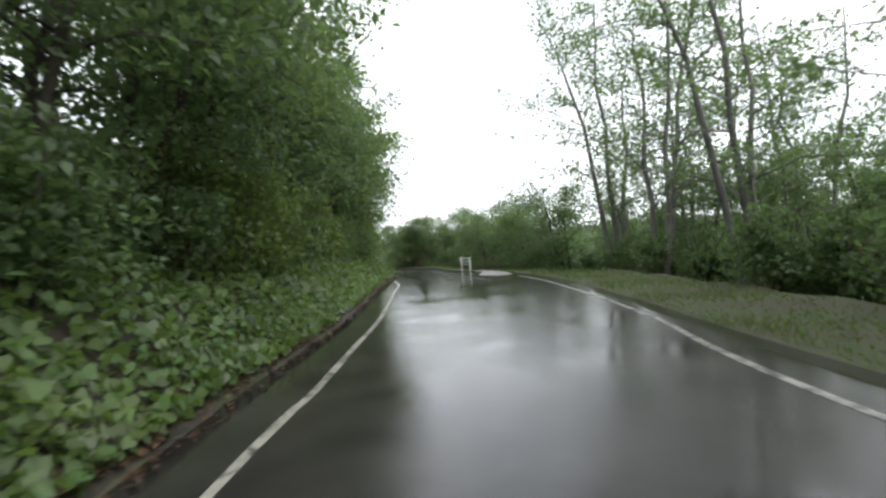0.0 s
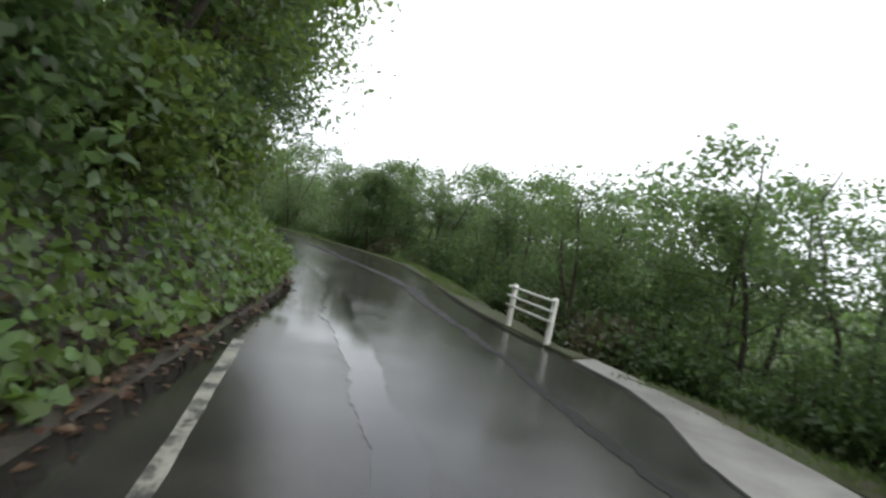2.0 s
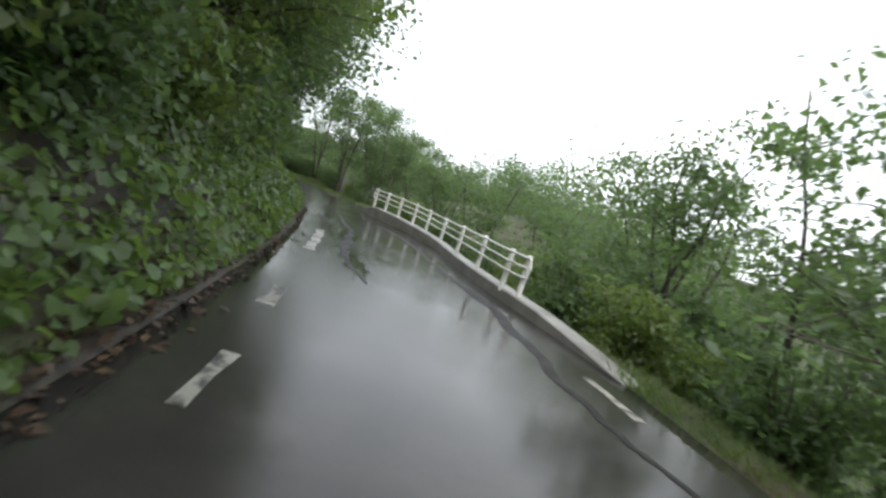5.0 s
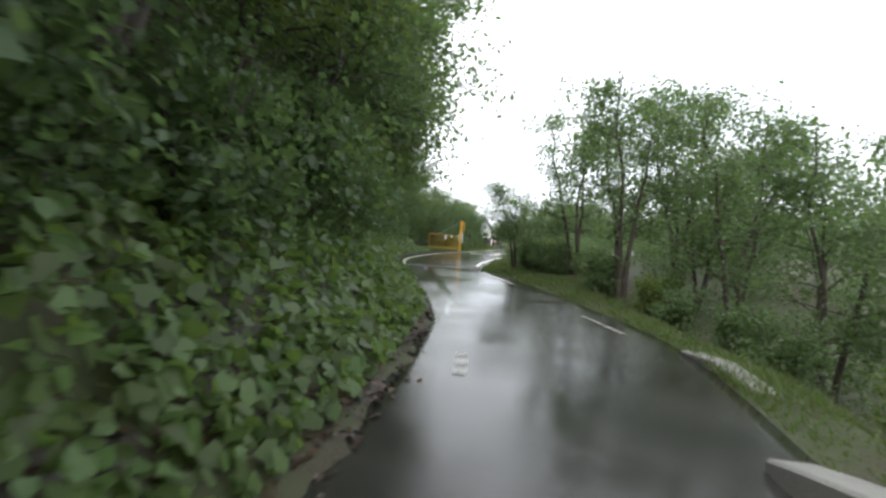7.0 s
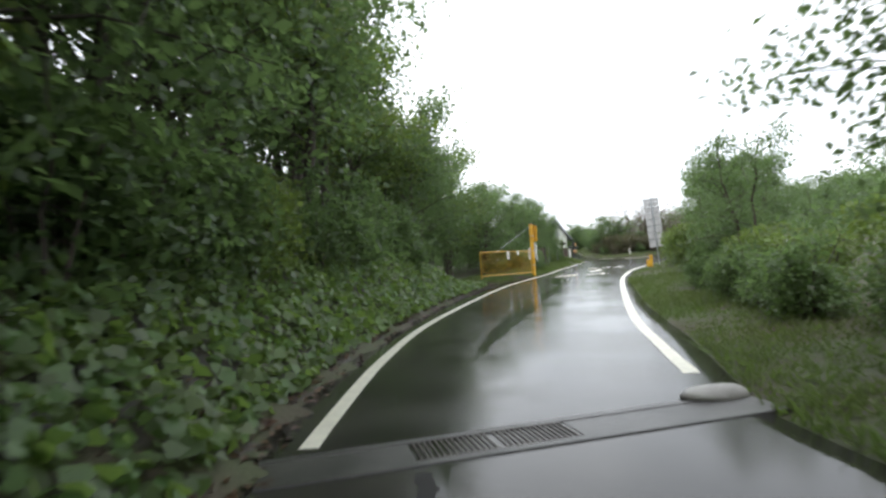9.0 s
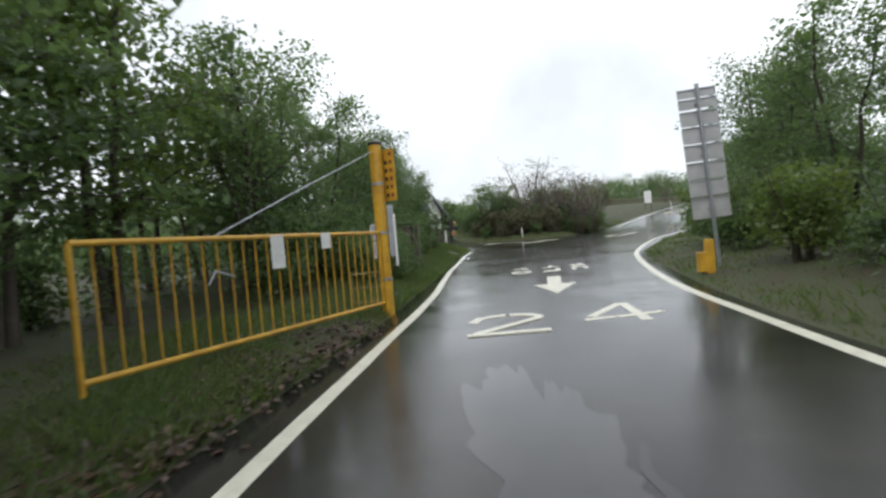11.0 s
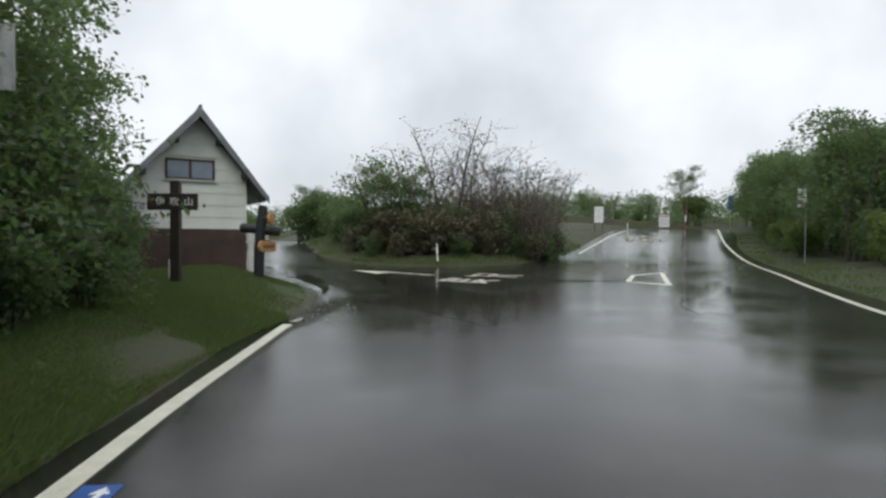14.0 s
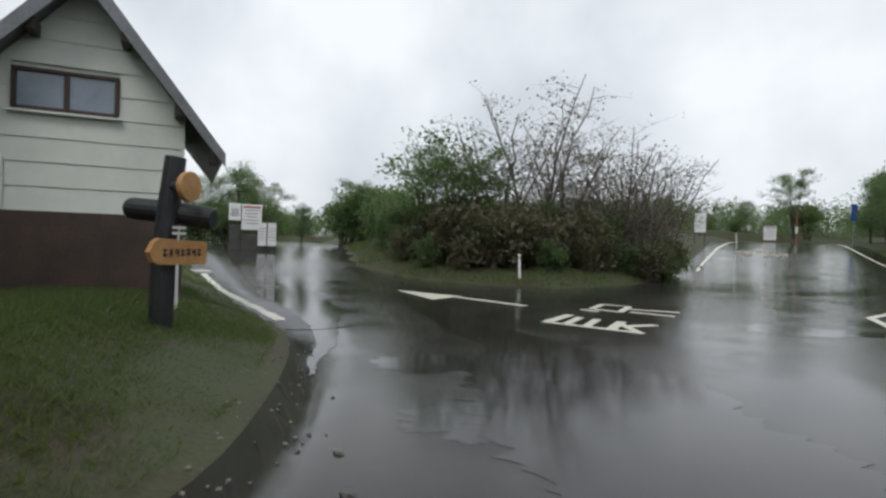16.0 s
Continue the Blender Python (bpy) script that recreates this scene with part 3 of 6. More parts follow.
def build_markings():
    arrow = [(2.0, 16.39), (2.35, 16.40), (2.36, 14.53), (2.69, 14.56), (2.24, 12.66), (1.72, 14.44), (2.03, 14.49)]
    marking([arrow[:2] + [arrow[2], arrow[6]], arrow[3:6]])
    # figures 2 and 4
    marking([stroke((0.93, 9.45), (1.0, 9.95), 0.15)] + arc_band(1.47, 9.72, 0.47, 0.36, 165, 100, 0.13, 6) + arc_band(1.47, 9.72, 0.47, 0.36, 92, -25, 0.13, 9) + [stroke((1.90, 9.60), (1.12, 8.50), 0.14), stroke((1.0, 8.40), (2.12, 8.62), 0.16)])
    marking([stroke((3.24, 10.74), (2.70, 9.50), 0.15), stroke((2.60, 9.26), (3.04, 9.42), 0.15), stroke((3.29, 10.74), (3.44, 9.02), 0.15), stroke((3.08, 9.40), (3.75, 9.68), 0.15)])
    # two rows of strokes, seen upside down
    marking([stroke((0.92, 19.42), (1.30, 20.18), 0.15), stroke((1.20, 19.62), (1.40, 19.32), 0.13)])
    marking(arc_band(1.225, 18.33, 0.24, 0.38, 0, 360, 0.14, 20))
    marking([stroke((2.09, 20.35), (2.07, 19.72), 0.15), stroke((1.82, 19.40), (2.36, 19.87), 0.15)])
    marking([stroke((2.30, 19.03), (2.31, 18.13), 0.16), stroke((1.90, 18.44), (2.23, 18.50), 0.16), stroke((1.86, 18.04), (2.30, 18.12), 0.16)])
    marking([stroke((2.72, 19.95), (3.13, 20.57), 0.13), stroke((2.72, 19.86), (3.21, 20.03), 0.17), stroke((2.75, 19.61), (3.18, 19.72), 0.17)])
    marking(arc_band(2.97, 18.95, 0.19, 0.24, 0, 180, 0.13, 9) + [stroke((3.15, 18.95), (3.16, 18.42), 0.13), stroke((2.79, 18.95), (2.79, 18.27), 0.13)])
    d = [(7.28, 49.41), (9.1, 51.3), (6.98, 44.9), (6.1, 46.25)]
    marking([stroke(d[i], d[(i + 1) % 4], 0.17) for i in range(4)])
    # sideways pair of characters and the arrow beside them
    marking([stroke((-0.39, 46.1), (1.23, 45.15), 0.17), stroke((-0.28, 46.15), (0.25, 47.35), 0.2), stroke((0.02, 45.9), (0.42, 47.0), 0.16), stroke((0.36, 45.72), (0.72, 46.8), 0.16), stroke((0.75, 45.5), (1.15, 46.6), 0.18), stroke((1.05, 45.9), (1.70, 46.3), 0.18), stroke((1.15, 45.2), (1.05, 46.3), 0.15)])
    marking([stroke((0.9, 48.8), (1.36, 49.95), 0.15), stroke((1.36, 49.95), (1.93, 49.6), 0.15), stroke((1.93, 49.6), (1.45, 48.3), 0.15), stroke((1.45, 48.3), (0.9, 48.8), 0.15), stroke((1.75, 49.0), (2.85, 48.75), 0.15), stroke((1.7, 48.4), (2.5, 47.9), 0.15), stroke((0.65, 48.5), (0.95, 48.2), 0.15)])
    marking([[(-4.17, 51.57), (-2.2, 50.5), (-2.85, 49.3)], stroke((-2.4, 50.3), (-0.61, 48.76), 0.22)])
    # worn characters on the climb
    for p, q, w in (((17.2, 81.0), (17.6, 84.2), 0.32), ((17.7, 81.6), (18.1, 83.6), 0.26), ((17.0, 82.4), (18.3, 82.8), 0.3), ((19.5, 84.6), (20.2, 86.4), 0.4), ((19.2, 85.4), (20.5, 85.6), 0.35), ((18.2, 80.2), (19.0, 82.3), 0.3), ((18.9, 80.1), (19.9, 82.4), 0.3), ((18.5, 81.2), (20.3, 81.6), 0.35), ((19.9, 80.8), (20.5, 82.9), 0.3)):
        h = max(float(hill(*p)), float(hill(*q))) + 0.03
        single("road_marking", prism(stroke(p, q, w), h - 0.3, h), PAINT, Matrix(), kind="structure")
    # pale slab at the far end of the broken edge line
    single("edge_slab", box(-11.0, 53.05, 0.12, 1.25, 0.62, 0.14, rz=-50, bevel=0.02), CONCRETE_PALE, Matrix(), kind="structure")


def build_seals():
    """Dark seams in the asphalt, and wheel ruts and dips that hold water."""
    def seal(points, widths, seed, name="crack_seal", mat_=TAR, z0=0.0045, ragged=0.8):
        p = smooth_line(points, 0.07)
        k = np.arange(len(p)) * 0.07
        d = np.gradient(p, axis=0)
        d /= np.linalg.norm(d, axis=1)[:, None] + 1e-9
        n_ = np.stack([-d[:, 1], d[:, 0]], -1)
        w = np.interp(np.linspace(0, 1, len(p)), np.linspace(0, 1, len(widths)), widths)
        p = p + n_ * np.array([0.10 * noise.noise(Vector((q * 0.9, seed * 1.7, 4.0))) + 0.05 * noise.noise(Vector((q * 3.1, seed * 4.1, 2.0))) for q in k])[:, None]
        rough = lambda o: np.array([0.45 * noise.noise(Vector((q * 1.3, seed * 3.1, o))) + 0.5 * noise.noise(Vector((q * 4.5, seed * 5.7, o))) + 0.5 * noise.noise(Vector((q * 13.0, seed * 2.3, o))) for q in k])
        a_ = p + n_ * (w * 0.5 * np.clip(1 + ragged * rough(0.0), 0.2, 2.2))[:, None]
        b_ = p - n_ * (w * 0.5 * np.clip(1 + ragged * rough(9.0), 0.2, 2.2))[:, None]
        n = len(p)
        z = z0 + hill(p[:, 0], p[:, 1])
        verts = np.vstack([np.column_stack([a_, z]), np.column_stack([b_, z])])
        i = np.arange(n - 1)
        me = array_mesh(name, verts, np.stack([i, i + n, i + n + 1, i + 1], -1), mat_)
        tagged(new(name, me), kind="structure")
    def rut(points, widths, seed):
        seal(points, widths, seed, "water_rut", FILM, 0.0024 + 0.0003 * (seed % 8), 0.35)
    seal([(7.7, -94.5), (8.65, -92.9), (9.7, -91.2), (11.2, -88.7), (12.6, -86.3), (13.55, -84.4), (14.5, -82.8), (15.4, -81.3), (16.0, -79.8), (16.6, -77.8), (17.2, -75.5), (17.9, -73.0), (18.7, -69.5), (19.2, -66.4), (19.35, -64.6)], [0.16, 0.28, 0.16, 0.20, 0.14, 0.18, 0.20, 0.30, 0.32, 0.38, 0.28, 0.36, 0.32, 0.20, 0.12, 0.05, 0.12, 0.06], 1)
    seal([(19.7, -64.0), (19.5, -61), (19.6, -58), (19.2, -54), (19.0, -50.5), (18.3, -46.5)], [0.06, 0.16, 0.26, 0.12, 0.2, 0.06], 4)
    seal([(17.4, -58.5), (17.0, -55.0), (17.1, -51.5), (16.7, -47.0)], [0.04, 0.24, 0.14, 0.05], 5)
    seal([(6.9, -19.4), (7.5, -20.8), (8.1, -22.2)], [0.10, 0.20, 0.26, 0.12, 0.03], 6)
    rut([(5.75, -15.7), (5.4, -13.9), (4.85, -11.1), (4.05, -6.4), (3.3, -0.5), (2.7, 4.5)], [0.05, 0.34, 0.52, 0.42, 0.50, 0.26, 0.05], 8)
    seal([(-4.45, 43.75), (-4.0, 43.9), (-3.6, 44.35), (-3.1, 44.75)], [0.16, 0.05, 0.10, 0.03, 0.02], 11)
    rut([(-3.5, 49.2), (-2.2, 46.3), (-1.5, 44.1), (-0.8, 43.2), (-0.3, 42.4)], [0.15, 0.45, 0.7, 0.8, 0.45, 0.1], 12)
    rut([(-8.6, 53.4), (-6.4, 48.9), (-4.9, 46.5), (-3.9, 44.0), (-3.4, 42.2), (-3.1, 41.0)], [0.3, 0.9, 1.3, 1.2, 0.7, 0.3, 0.05], 13)
    rut([(-1.2, 45.0), (-0.6, 42.6), (-0.1, 40.4), (0.3, 38.2), (0.7, 36.2)], [0.2, 1.3, 2.3, 2.6, 1.6, 0.2], 19)
    rut([(9.2, 46.6), (7.6, 43.2), (5.7, 40.2), (4.9, 38.0)], [0.2, 0.7, 0.9, 0.5, 0.15], 14)
    rut([(13.2, -34.6), (12.4, -32.3), (11.4, -29.7), (10.2, -26.7), (9.0, -24.1), (8.1, -22.0), (7.2, -19.9), (6.7, -18.6)], [0.05, 0.16, 0.26, 0.22, 0.30, 0.34, 0.30, 0.10], 18)
    rut([(1.9, -97.6), (4.7, -94.1), (6.0, -92.3), (7.5, -90.5), (8.9, -88.6), (10.2, -86.3), (11.3, -84.4), (12.35, -82.7), (13.1, -81.2), (14.2, -78.8), (15.3, -76.4), (15.8, -74.8), (16.4, -73.0)], [0.05, 0.12, 0.28, 0.36, 0.40, 0.36, 0.42, 0.50, 0.34, 0.24, 0.20, 0.14, 0.04], 15)
    rut([(1.6, -100.6), (2.6, -99.4), (4.2, -97.5), (6.0, -95.1), (7.4, -93.2)], [0.04, 0.14, 0.4, 0.7, 0.5, 0.12], 17)


def build_verge():
    """Dark leaf mould at the foot of the bank, draped over the ground."""
    k = (LEFT[:, 1] < 1.0) & (LEFT[:, 1] > -122)
    p = LEFT[k]
    d = np.gradient(p, axis=0)
    d /= np.linalg.norm(d, axis=1)[:, None]
    rng = np.random.default_rng(31)
    rows_ = []
    for off in (-0.02, 0.1, 0.25, 0.45, 0.75, 1.1, 1.5):
        o = off + (rng.uniform(-0.08, 0.08, len(p)) if off > 0.5 else 0)
        q = np.stack([p[:, 0] - d[:, 1] * o, p[:, 1] + d[:, 0] * o], -1)
        z = np.maximum(ground_height(q[:, 0], q[:, 1]), 0.0) + (0.02 if 0.05 < off < 1.4 else -0.03)
        z = z + (rng.uniform(-0.03, 0.03, len(p)) if 0.05 < off < 1.4 else 0)
        rows_.append(np.column_stack([q, z]))
    v = np.stack(rows_, 1)
    n, m_ = v.shape[:2]
    i = np.arange(n * m_).reshape(n, m_)
    me = array_mesh("verge", v.reshape(-1, 3), np.stack([i[:-1, :-1], i[1:, :-1], i[1:, 1:], i[:-1, 1:]], -1).reshape(-1, 4), VERGE)
    tagged(new("verge", me), kind="structure")


def build_puddles():
    """Shallow standing water with ragged shores, a film above the asphalt."""
    spots = [(-1.9, 41.9, 0.75, 0.45, 12), (-1.4, 39.7, 0.6, 0.5, 20), 
             (4.6, 46.4, 1.6, 0.6, 0), (-6.6, 58.4, 1.6, 0.35, 30), (11.5, 58.0, 2.2, 0.8, 25), (14.2, 66.0, 1.8, 0.9, 10),
             (17.2, -57.0, 0.22, 1.5, 4), (16.9, -52.5, 0.3, 1.3, 6), (2.2, 4.0, 0.5, 2.4, 10)]
    for k, (cx, cy, rx, ry, turn) in enumerate(spots):
        n = 110
        ring = []
        for j in range(n):
            a = 2 * math.pi * j / n
            d = Vector((math.cos(a), math.sin(a), k * 2.7))
            r = 1 + 0.55 * noise.noise(d * 1.6) + 0.38 * noise.noise(d * 4.5) + 0.22 * noise.noise(d * 11)
            u = Matrix.Rotation(radians(turn), 2) @ Vector((rx * r * d.x, ry * r * d.y))
            x, y = cx + u.x, cy + u.y
            ring.append((x, y, 0.002 + float(hill(x, y))))
        verts = np.array([(cx, cy, 0.002 + float(hill(cx, cy)))] + ring)
        i = np.arange(n)
        me = array_mesh("puddle", verts, np.stack([np.zeros(n, int), 1 + i, 1 + (i + 1) % n], -1), FILM if cy > 38 else WATER)
        tagged(new("puddle", me), kind="structure")


build_ground()
build_puddles()
build_verge()
build_road()
build_lines()
build_markings()
build_seals()


# ---- concrete along the road ----
def kerb(points, width, top, mat_=None, base=-0.3):
    """A concrete kerb with worn upper edges, following a curve; top gives its height at each point."""
    p = smooth_line(points, 0.8)
    t = np.interp(np.linspace(0, 1, len(p)), np.linspace(0, 1, len(top)), top)
    d = np.gradient(p, axis=0)
    d /= np.linalg.norm(d, axis=1)[:, None]
    s = np.stack([-d[:, 1], d[:, 0]], -1) * width / 2
    bm = bmesh.new()
    rows_ = []
    for (x, y), (sx, sy), h in zip(p, s, t):
        prof = ((1.0, base), (1.0, h - 0.025), (0.85, h), (-0.85, h), (-1.0, h - 0.025), (-1.0, base))
        rows_.append([bm.verts.new((x + sx * k, y + sy * k, z)) for k, z in prof])
    for q, r in zip(rows_, rows_[1:]):
        for k in range(5):
            bm.faces.new((q[k], r[k], r[k + 1], q[k + 1]))
    bm.faces.new(rows_[0])
    bm.faces.new(rows_[-1][::-1])
    bmesh.ops.recalc_face_normals(bm, faces=bm.faces)
    return single("kerb", bm, mat_ or CONCRETE, Matrix(), kind="structure")


kerb([(13.8, -87.3), (14.4, -85.6), (15.1, -84.0), (16.6, -81.6), (17.9, -79.7)], 0.22, [0.02, 0.04, 0.05, 0.04, 0.01], MOSS)
kerb([(20.75, -60.6), (20.45, -57.8), (20.12, -55), (20.05, -52), (19.98, -49), (19.35, -46), (18.5, -43.2), (17.95, -41.4), (17.7, -40.2)], 0.36, [0.02, 0.2, 0.25, 0.24, 0.24, 0.34, 0.42, 0.44, 0.1])
kerb([(18.05, -37.6), (17.75, -36.2), (17.4, -35.1)], 0.3, [0.05, 0.12, 0.04])
kerb([(18.1, -79.3), (19.2, -77.3), (20.1, -75.3), (20.55, -72.5), (20.7, -69.5), (20.75, -66.5), (20.75, -64)], 0.34, [0.03, 0.06, 0.05, 0.07, 0.05, 0.06, 0.02], MOSS)
slab = [(10.0, -92.6), (10.35, -91.2), (11.2, -90.2), (12.2, -89.4), (12.9, -88.6), (13.5, -87.4), (14.1, -87.4), (13.75, -88.2), (13.1, -89.4), (12.3, -90.8), (11.4, -92.0), (10.5, -93.1)]
single("concrete_apron", prism(slab, -0.2, 0.022), CONCRETE, Matrix(), kind="structure")


def build_drain():
    """A concrete channel across the road with steel gratings over its middle."""
    a, b = Vector((5.75, -19.75, 0)), Vector((9.15, -17.05, 0))
    d = (b - a).normalized()
    length = (b - a).length
    m = Matrix.Translation(a) @ pose(0, 0, 0, 0, 0, math.degrees(math.atan2(d.y, d.x)))
    root = thing("drain", m, "concrete drain channel across the road with rusty steel gratings", "drain", kind="structure")
    bm = bmesh.new()
    box(length / 2, 0.26, -0.3, length, 0.10, 0.312, bm=bm, bevel=0.008)
    box(length / 2, -0.26, -0.3, length, 0.10, 0.312, bm=bm, bevel=0.008)
    part("edge_beam", bm, CONCRETE_DARK, root)
    # shallow bed, its near-black colour stands in for shade under the gratings
    part("channel_bed", box(length / 2, 0, -0.3, length, 0.42, 0.24), DARK, root)
    bar = finish("bar", box(0, 0, -0.02, 0.014, 0.40, 0.03), GRATING)
    for g0, g1 in ((1.15, 1.78), (1.82, 2.45)):
        frame_bm = bmesh.new()
        box((g0 + g1) / 2, 0.2, -0.022, g1 - g0, 0.016, 0.034, bm=frame_bm)
        box((g0 + g1) / 2, -0.2, -0.022, g1 - g0, 0.016, 0.034, bm=frame_bm)
        g = part("grating", frame_bm, GRATING, root)
        n = 14
        for k in range(n):
            o = place(new("bar", bar), Matrix.Translation((g0 + (g1 - g0) * (k + 0.5) / n, 0, 0)))
            o.parent = g
    part("cover", box(0.57, 0, -0.05, 1.12, 0.42, 0.056, bevel=0.006), CONCRETE_DARK, root)
    part("cover", box((2.47 + length) / 2, 0, -0.05, length - 2.47, 0.42, 0.056, bevel=0.006), CONCRETE_DARK, root)
    bm = bmesh.new()
    bmesh.ops.create_icosphere(bm, subdivisions=3, radius=1)
    for v in bm.verts:
        v.co *= 1 + 0.12 * noise.noise(v.co * 1.6)
    bm.transform(Matrix.Diagonal((0.34, 0.2, 0.09, 1)))
    single("concrete_lump", bm, CONCRETE, pose(8.75, -16.95, 0.02, 0, 0, 35), "pale lump of concrete at the end of the drain", "concrete block", smooth=True)


build_drain()


# ---- guard fences ----
def fence_post(parent, x, y, z, h, r=0.055):
    bm = rod([(x, y, z - 0.05), (x, y, z + h - 0.02), (x, y, z + h)], r, 12, taper=[r, r, r * 0.75])
    p = part("post", bm, WHITE_PAINT, parent, smooth=False)
    return p


def guard_fence(posts, h, ends, label):
    """White pipe fence: round posts and three pipes that are bent round at the closed ends."""
    x0, y0, z0 = posts[0]
    root = thing("guard_fence", Matrix.Translation((x0, y0, z0)), label, "fence")
    local = [Vector(p) - Vector(posts[0]) for p in posts]
    for p in local:
        fence_post(root, p.x, p.y, p.z, h)
    first, last = local[0], local[-1]
    d0 = (local[0] - local[1]).normalized()
    d1 = (local[-1] - local[-2]).normalized()
    levels = [h * 0.93, h * 0.70, h * 0.47]
    side = Vector((-d1.y, d1.x, 0)) * 0.06
    for k, zl in enumerate(levels):
        line = [p + side + Vector((0, 0, zl)) for p in local]
        line = [line[0] + d0 * 0.12] + line + [line[-1] + d1 * 0.12]
        part("rail", rod(line, 0.022, 8), WHITE_PAINT, root)
    for end, d, on in ((first, d0, ends[0]), (last, d1, ends[1])):
        if on:
            top = end + side + d * 0.12 + Vector((0, 0, levels[0]))
            low = end + side + d * 0.12 + Vector((0, 0, levels[2]))
            bend = [top, top + d * 0.05 + Vector((0, 0, -0.02)), (top + low) / 2 + d * 0.09, low + d * 0.05 + Vector((0, 0, 0.02)), low]
            part("end_bend", rod(bend, 0.022, 8), WHITE_PAINT, root)
    return root


guard_fence([(13.99, -86.56, 0.05), (14.46, -85.34, 0.07)], 0.74, (False, False), "short white pipe guard fence with two posts")
FENCE = [(20.23, -56.85), (20.08, -56.2), (20.03, -54.1), (20.02, -51.5), (19.95, -48.9), (19.65, -47.2), (19.3, -45.9), (18.85, -44.5), (18.4, -43.2), (17.98, -41.9)]
TOPS = [0.21, 0.22, 0.24, 0.24, 0.24, 0.30, 0.35, 0.38, 0.41, 0.43]
guard_fence([(x, y, z) for (x, y), z in zip(FENCE, TOPS)], 0.80, (True, True), "long white pipe guard fence on a concrete kerb")


# ---- yellow road gate ----
def road_gate():
    px, py = -0.84, 10.95
    ex, ey = -1.97, 5.10
    ang = math.degrees(math.atan2(ey - py, ex - px))
    length = math.hypot(ex - px, ey - py)
    z0 = 0.14
    root = thing("road_gate", pose(px, py, z0, 0, 0, ang), "yellow steel swing gate standing open beside the road", "gate")
    post = part("gate_post", rod([(0, 0, -0.3), (0, 0, 2.98)], 0.115, 16), YELLOW, root)
    part("post_cap", rod([(0, 0, 2.98), (0, 0, 3.03), (0, 0, 3.05)], 0.12, 16, taper=[0.125, 0.125, 0.08]), DARK_WOOD, post, "dark cap")
    for z in (0.5, 1.35, 2.25):
        part("band", rod([(0, 0, z), (0, 0, z + 0.05)], 0.125, 16), STEEL, post, "steel band")
    top, low = 1.38, 0.10
    part("top_rail", rod([(0.12, 0, top), (length, 0, top + 0.10)], 0.032, 8), YELLOW, root)
    part("bottom_rail", rod([(0.12, 0, low), (length, 0, low + 0.12)], 0.032, 8), YELLOW, root)
    for x in (0.16, length):
        part("stile", rod([(x, 0, low), (x, 0, top + 0.10 * x / length)], 0.03, 8), YELLOW, root)
    bar = finish("gate_bar", rod([(0, 0, low), (0, 0, top)], 0.012, 6), YELLOW)
    n = 25
    for k in range(n):
        o = place(new("gate_bar", bar), Matrix.Translation((0.16 + (length - 0.16) * (k + 1) / (n + 1), 0, 0.11 * (k + 1) / (n + 1))))
        o.parent = root
    part("stay_cable", rod([(0.05, 0, 2.88), (length * 0.38, 0, 2.14), (length * 0.72, 0, top + 0.06)], 0.010, 6), STEEL, root, "thin steel stay")
    part("cable_eye", rod([(length * 0.72, 0, top + 0.02), (length * 0.72, 0, top + 0.12)], 0.02, 6), STEEL, root)
    for x, w, h_ in ((1.93, 0.26, 0.24), (3.10, 0.28, 0.44)):
        part("notice", box(x, 0.04, top + 0.06 - h_, w, 0.006, h_, bevel=0.002), PAPER, root, "white paper notice")
    part("latch_bar", rod([(3.95, 0.03, 0.98), (4.25, 0.03, 1.07), (4.38, 0.03, 0.92)], 0.012, 6), STEEL, root, "steel latch")
    # boards on the road side of the post, seen almost edge-on
    b = part("warning_board", box(-0.10, 0.20, 1.95, 0.30, 0.025, 0.95, rz=70, bevel=0.006), YELLOW, root, "yellow board with dark bars of writing")
    for side_, count in ((0.06, 6), (-0.06, 5)):
        for k in range(count):
            part("writing_bar", box(-0.10 + 0.342 * side_, 0.20 + 0.94 * side_, 2.02 + k * 0.15, 0.075, 0.031, 0.07, rz=70), INK_RED if side_ > 0 else BLACK, b)
    part("signal_box", box(-0.14, 0.12, 0.92, 0.16, 0.12, 0.95, rz=32, bevel=0.012), STEEL, root, "grey steel box")
    s = part("standing_board", box(-0.26, 0.12, 0.75, 0.36, 0.03, 0.95, rz=32, bevel=0.006), ALU, root, "grey board with a white edge")
    for z in (0.75, 1.68):
        part("board_edge", box(-0.26, 0.12, z, 0.36, 0.036, 0.025, rz=32), WHITE, s)
    part("board_edge", box(-0.103, 0.218, 0.75, 0.02, 0.036, 0.95, rz=32), WHITE, s)
    # ladder-like rack leaning behind the gate
    rack = thing("steel_rack", pose(-1.05, 11.5, height(-1.05, 11.5), 0, 0, 200), "low khaki-painted steel rack behind the yellow gate", "rack")
    for x in (0, 0.62):
        part("rack_leg", rod([(x, 0, -0.05), (x, 0, 0.8)], 0.02, 8), KHAKI, rack)
    for z in (0.2, 0.48, 0.76):
        part("rack_bar", rod([(0, 0, z), (0.62, 0, z)], 0.018, 8), KHAKI, rack)


road_gate()


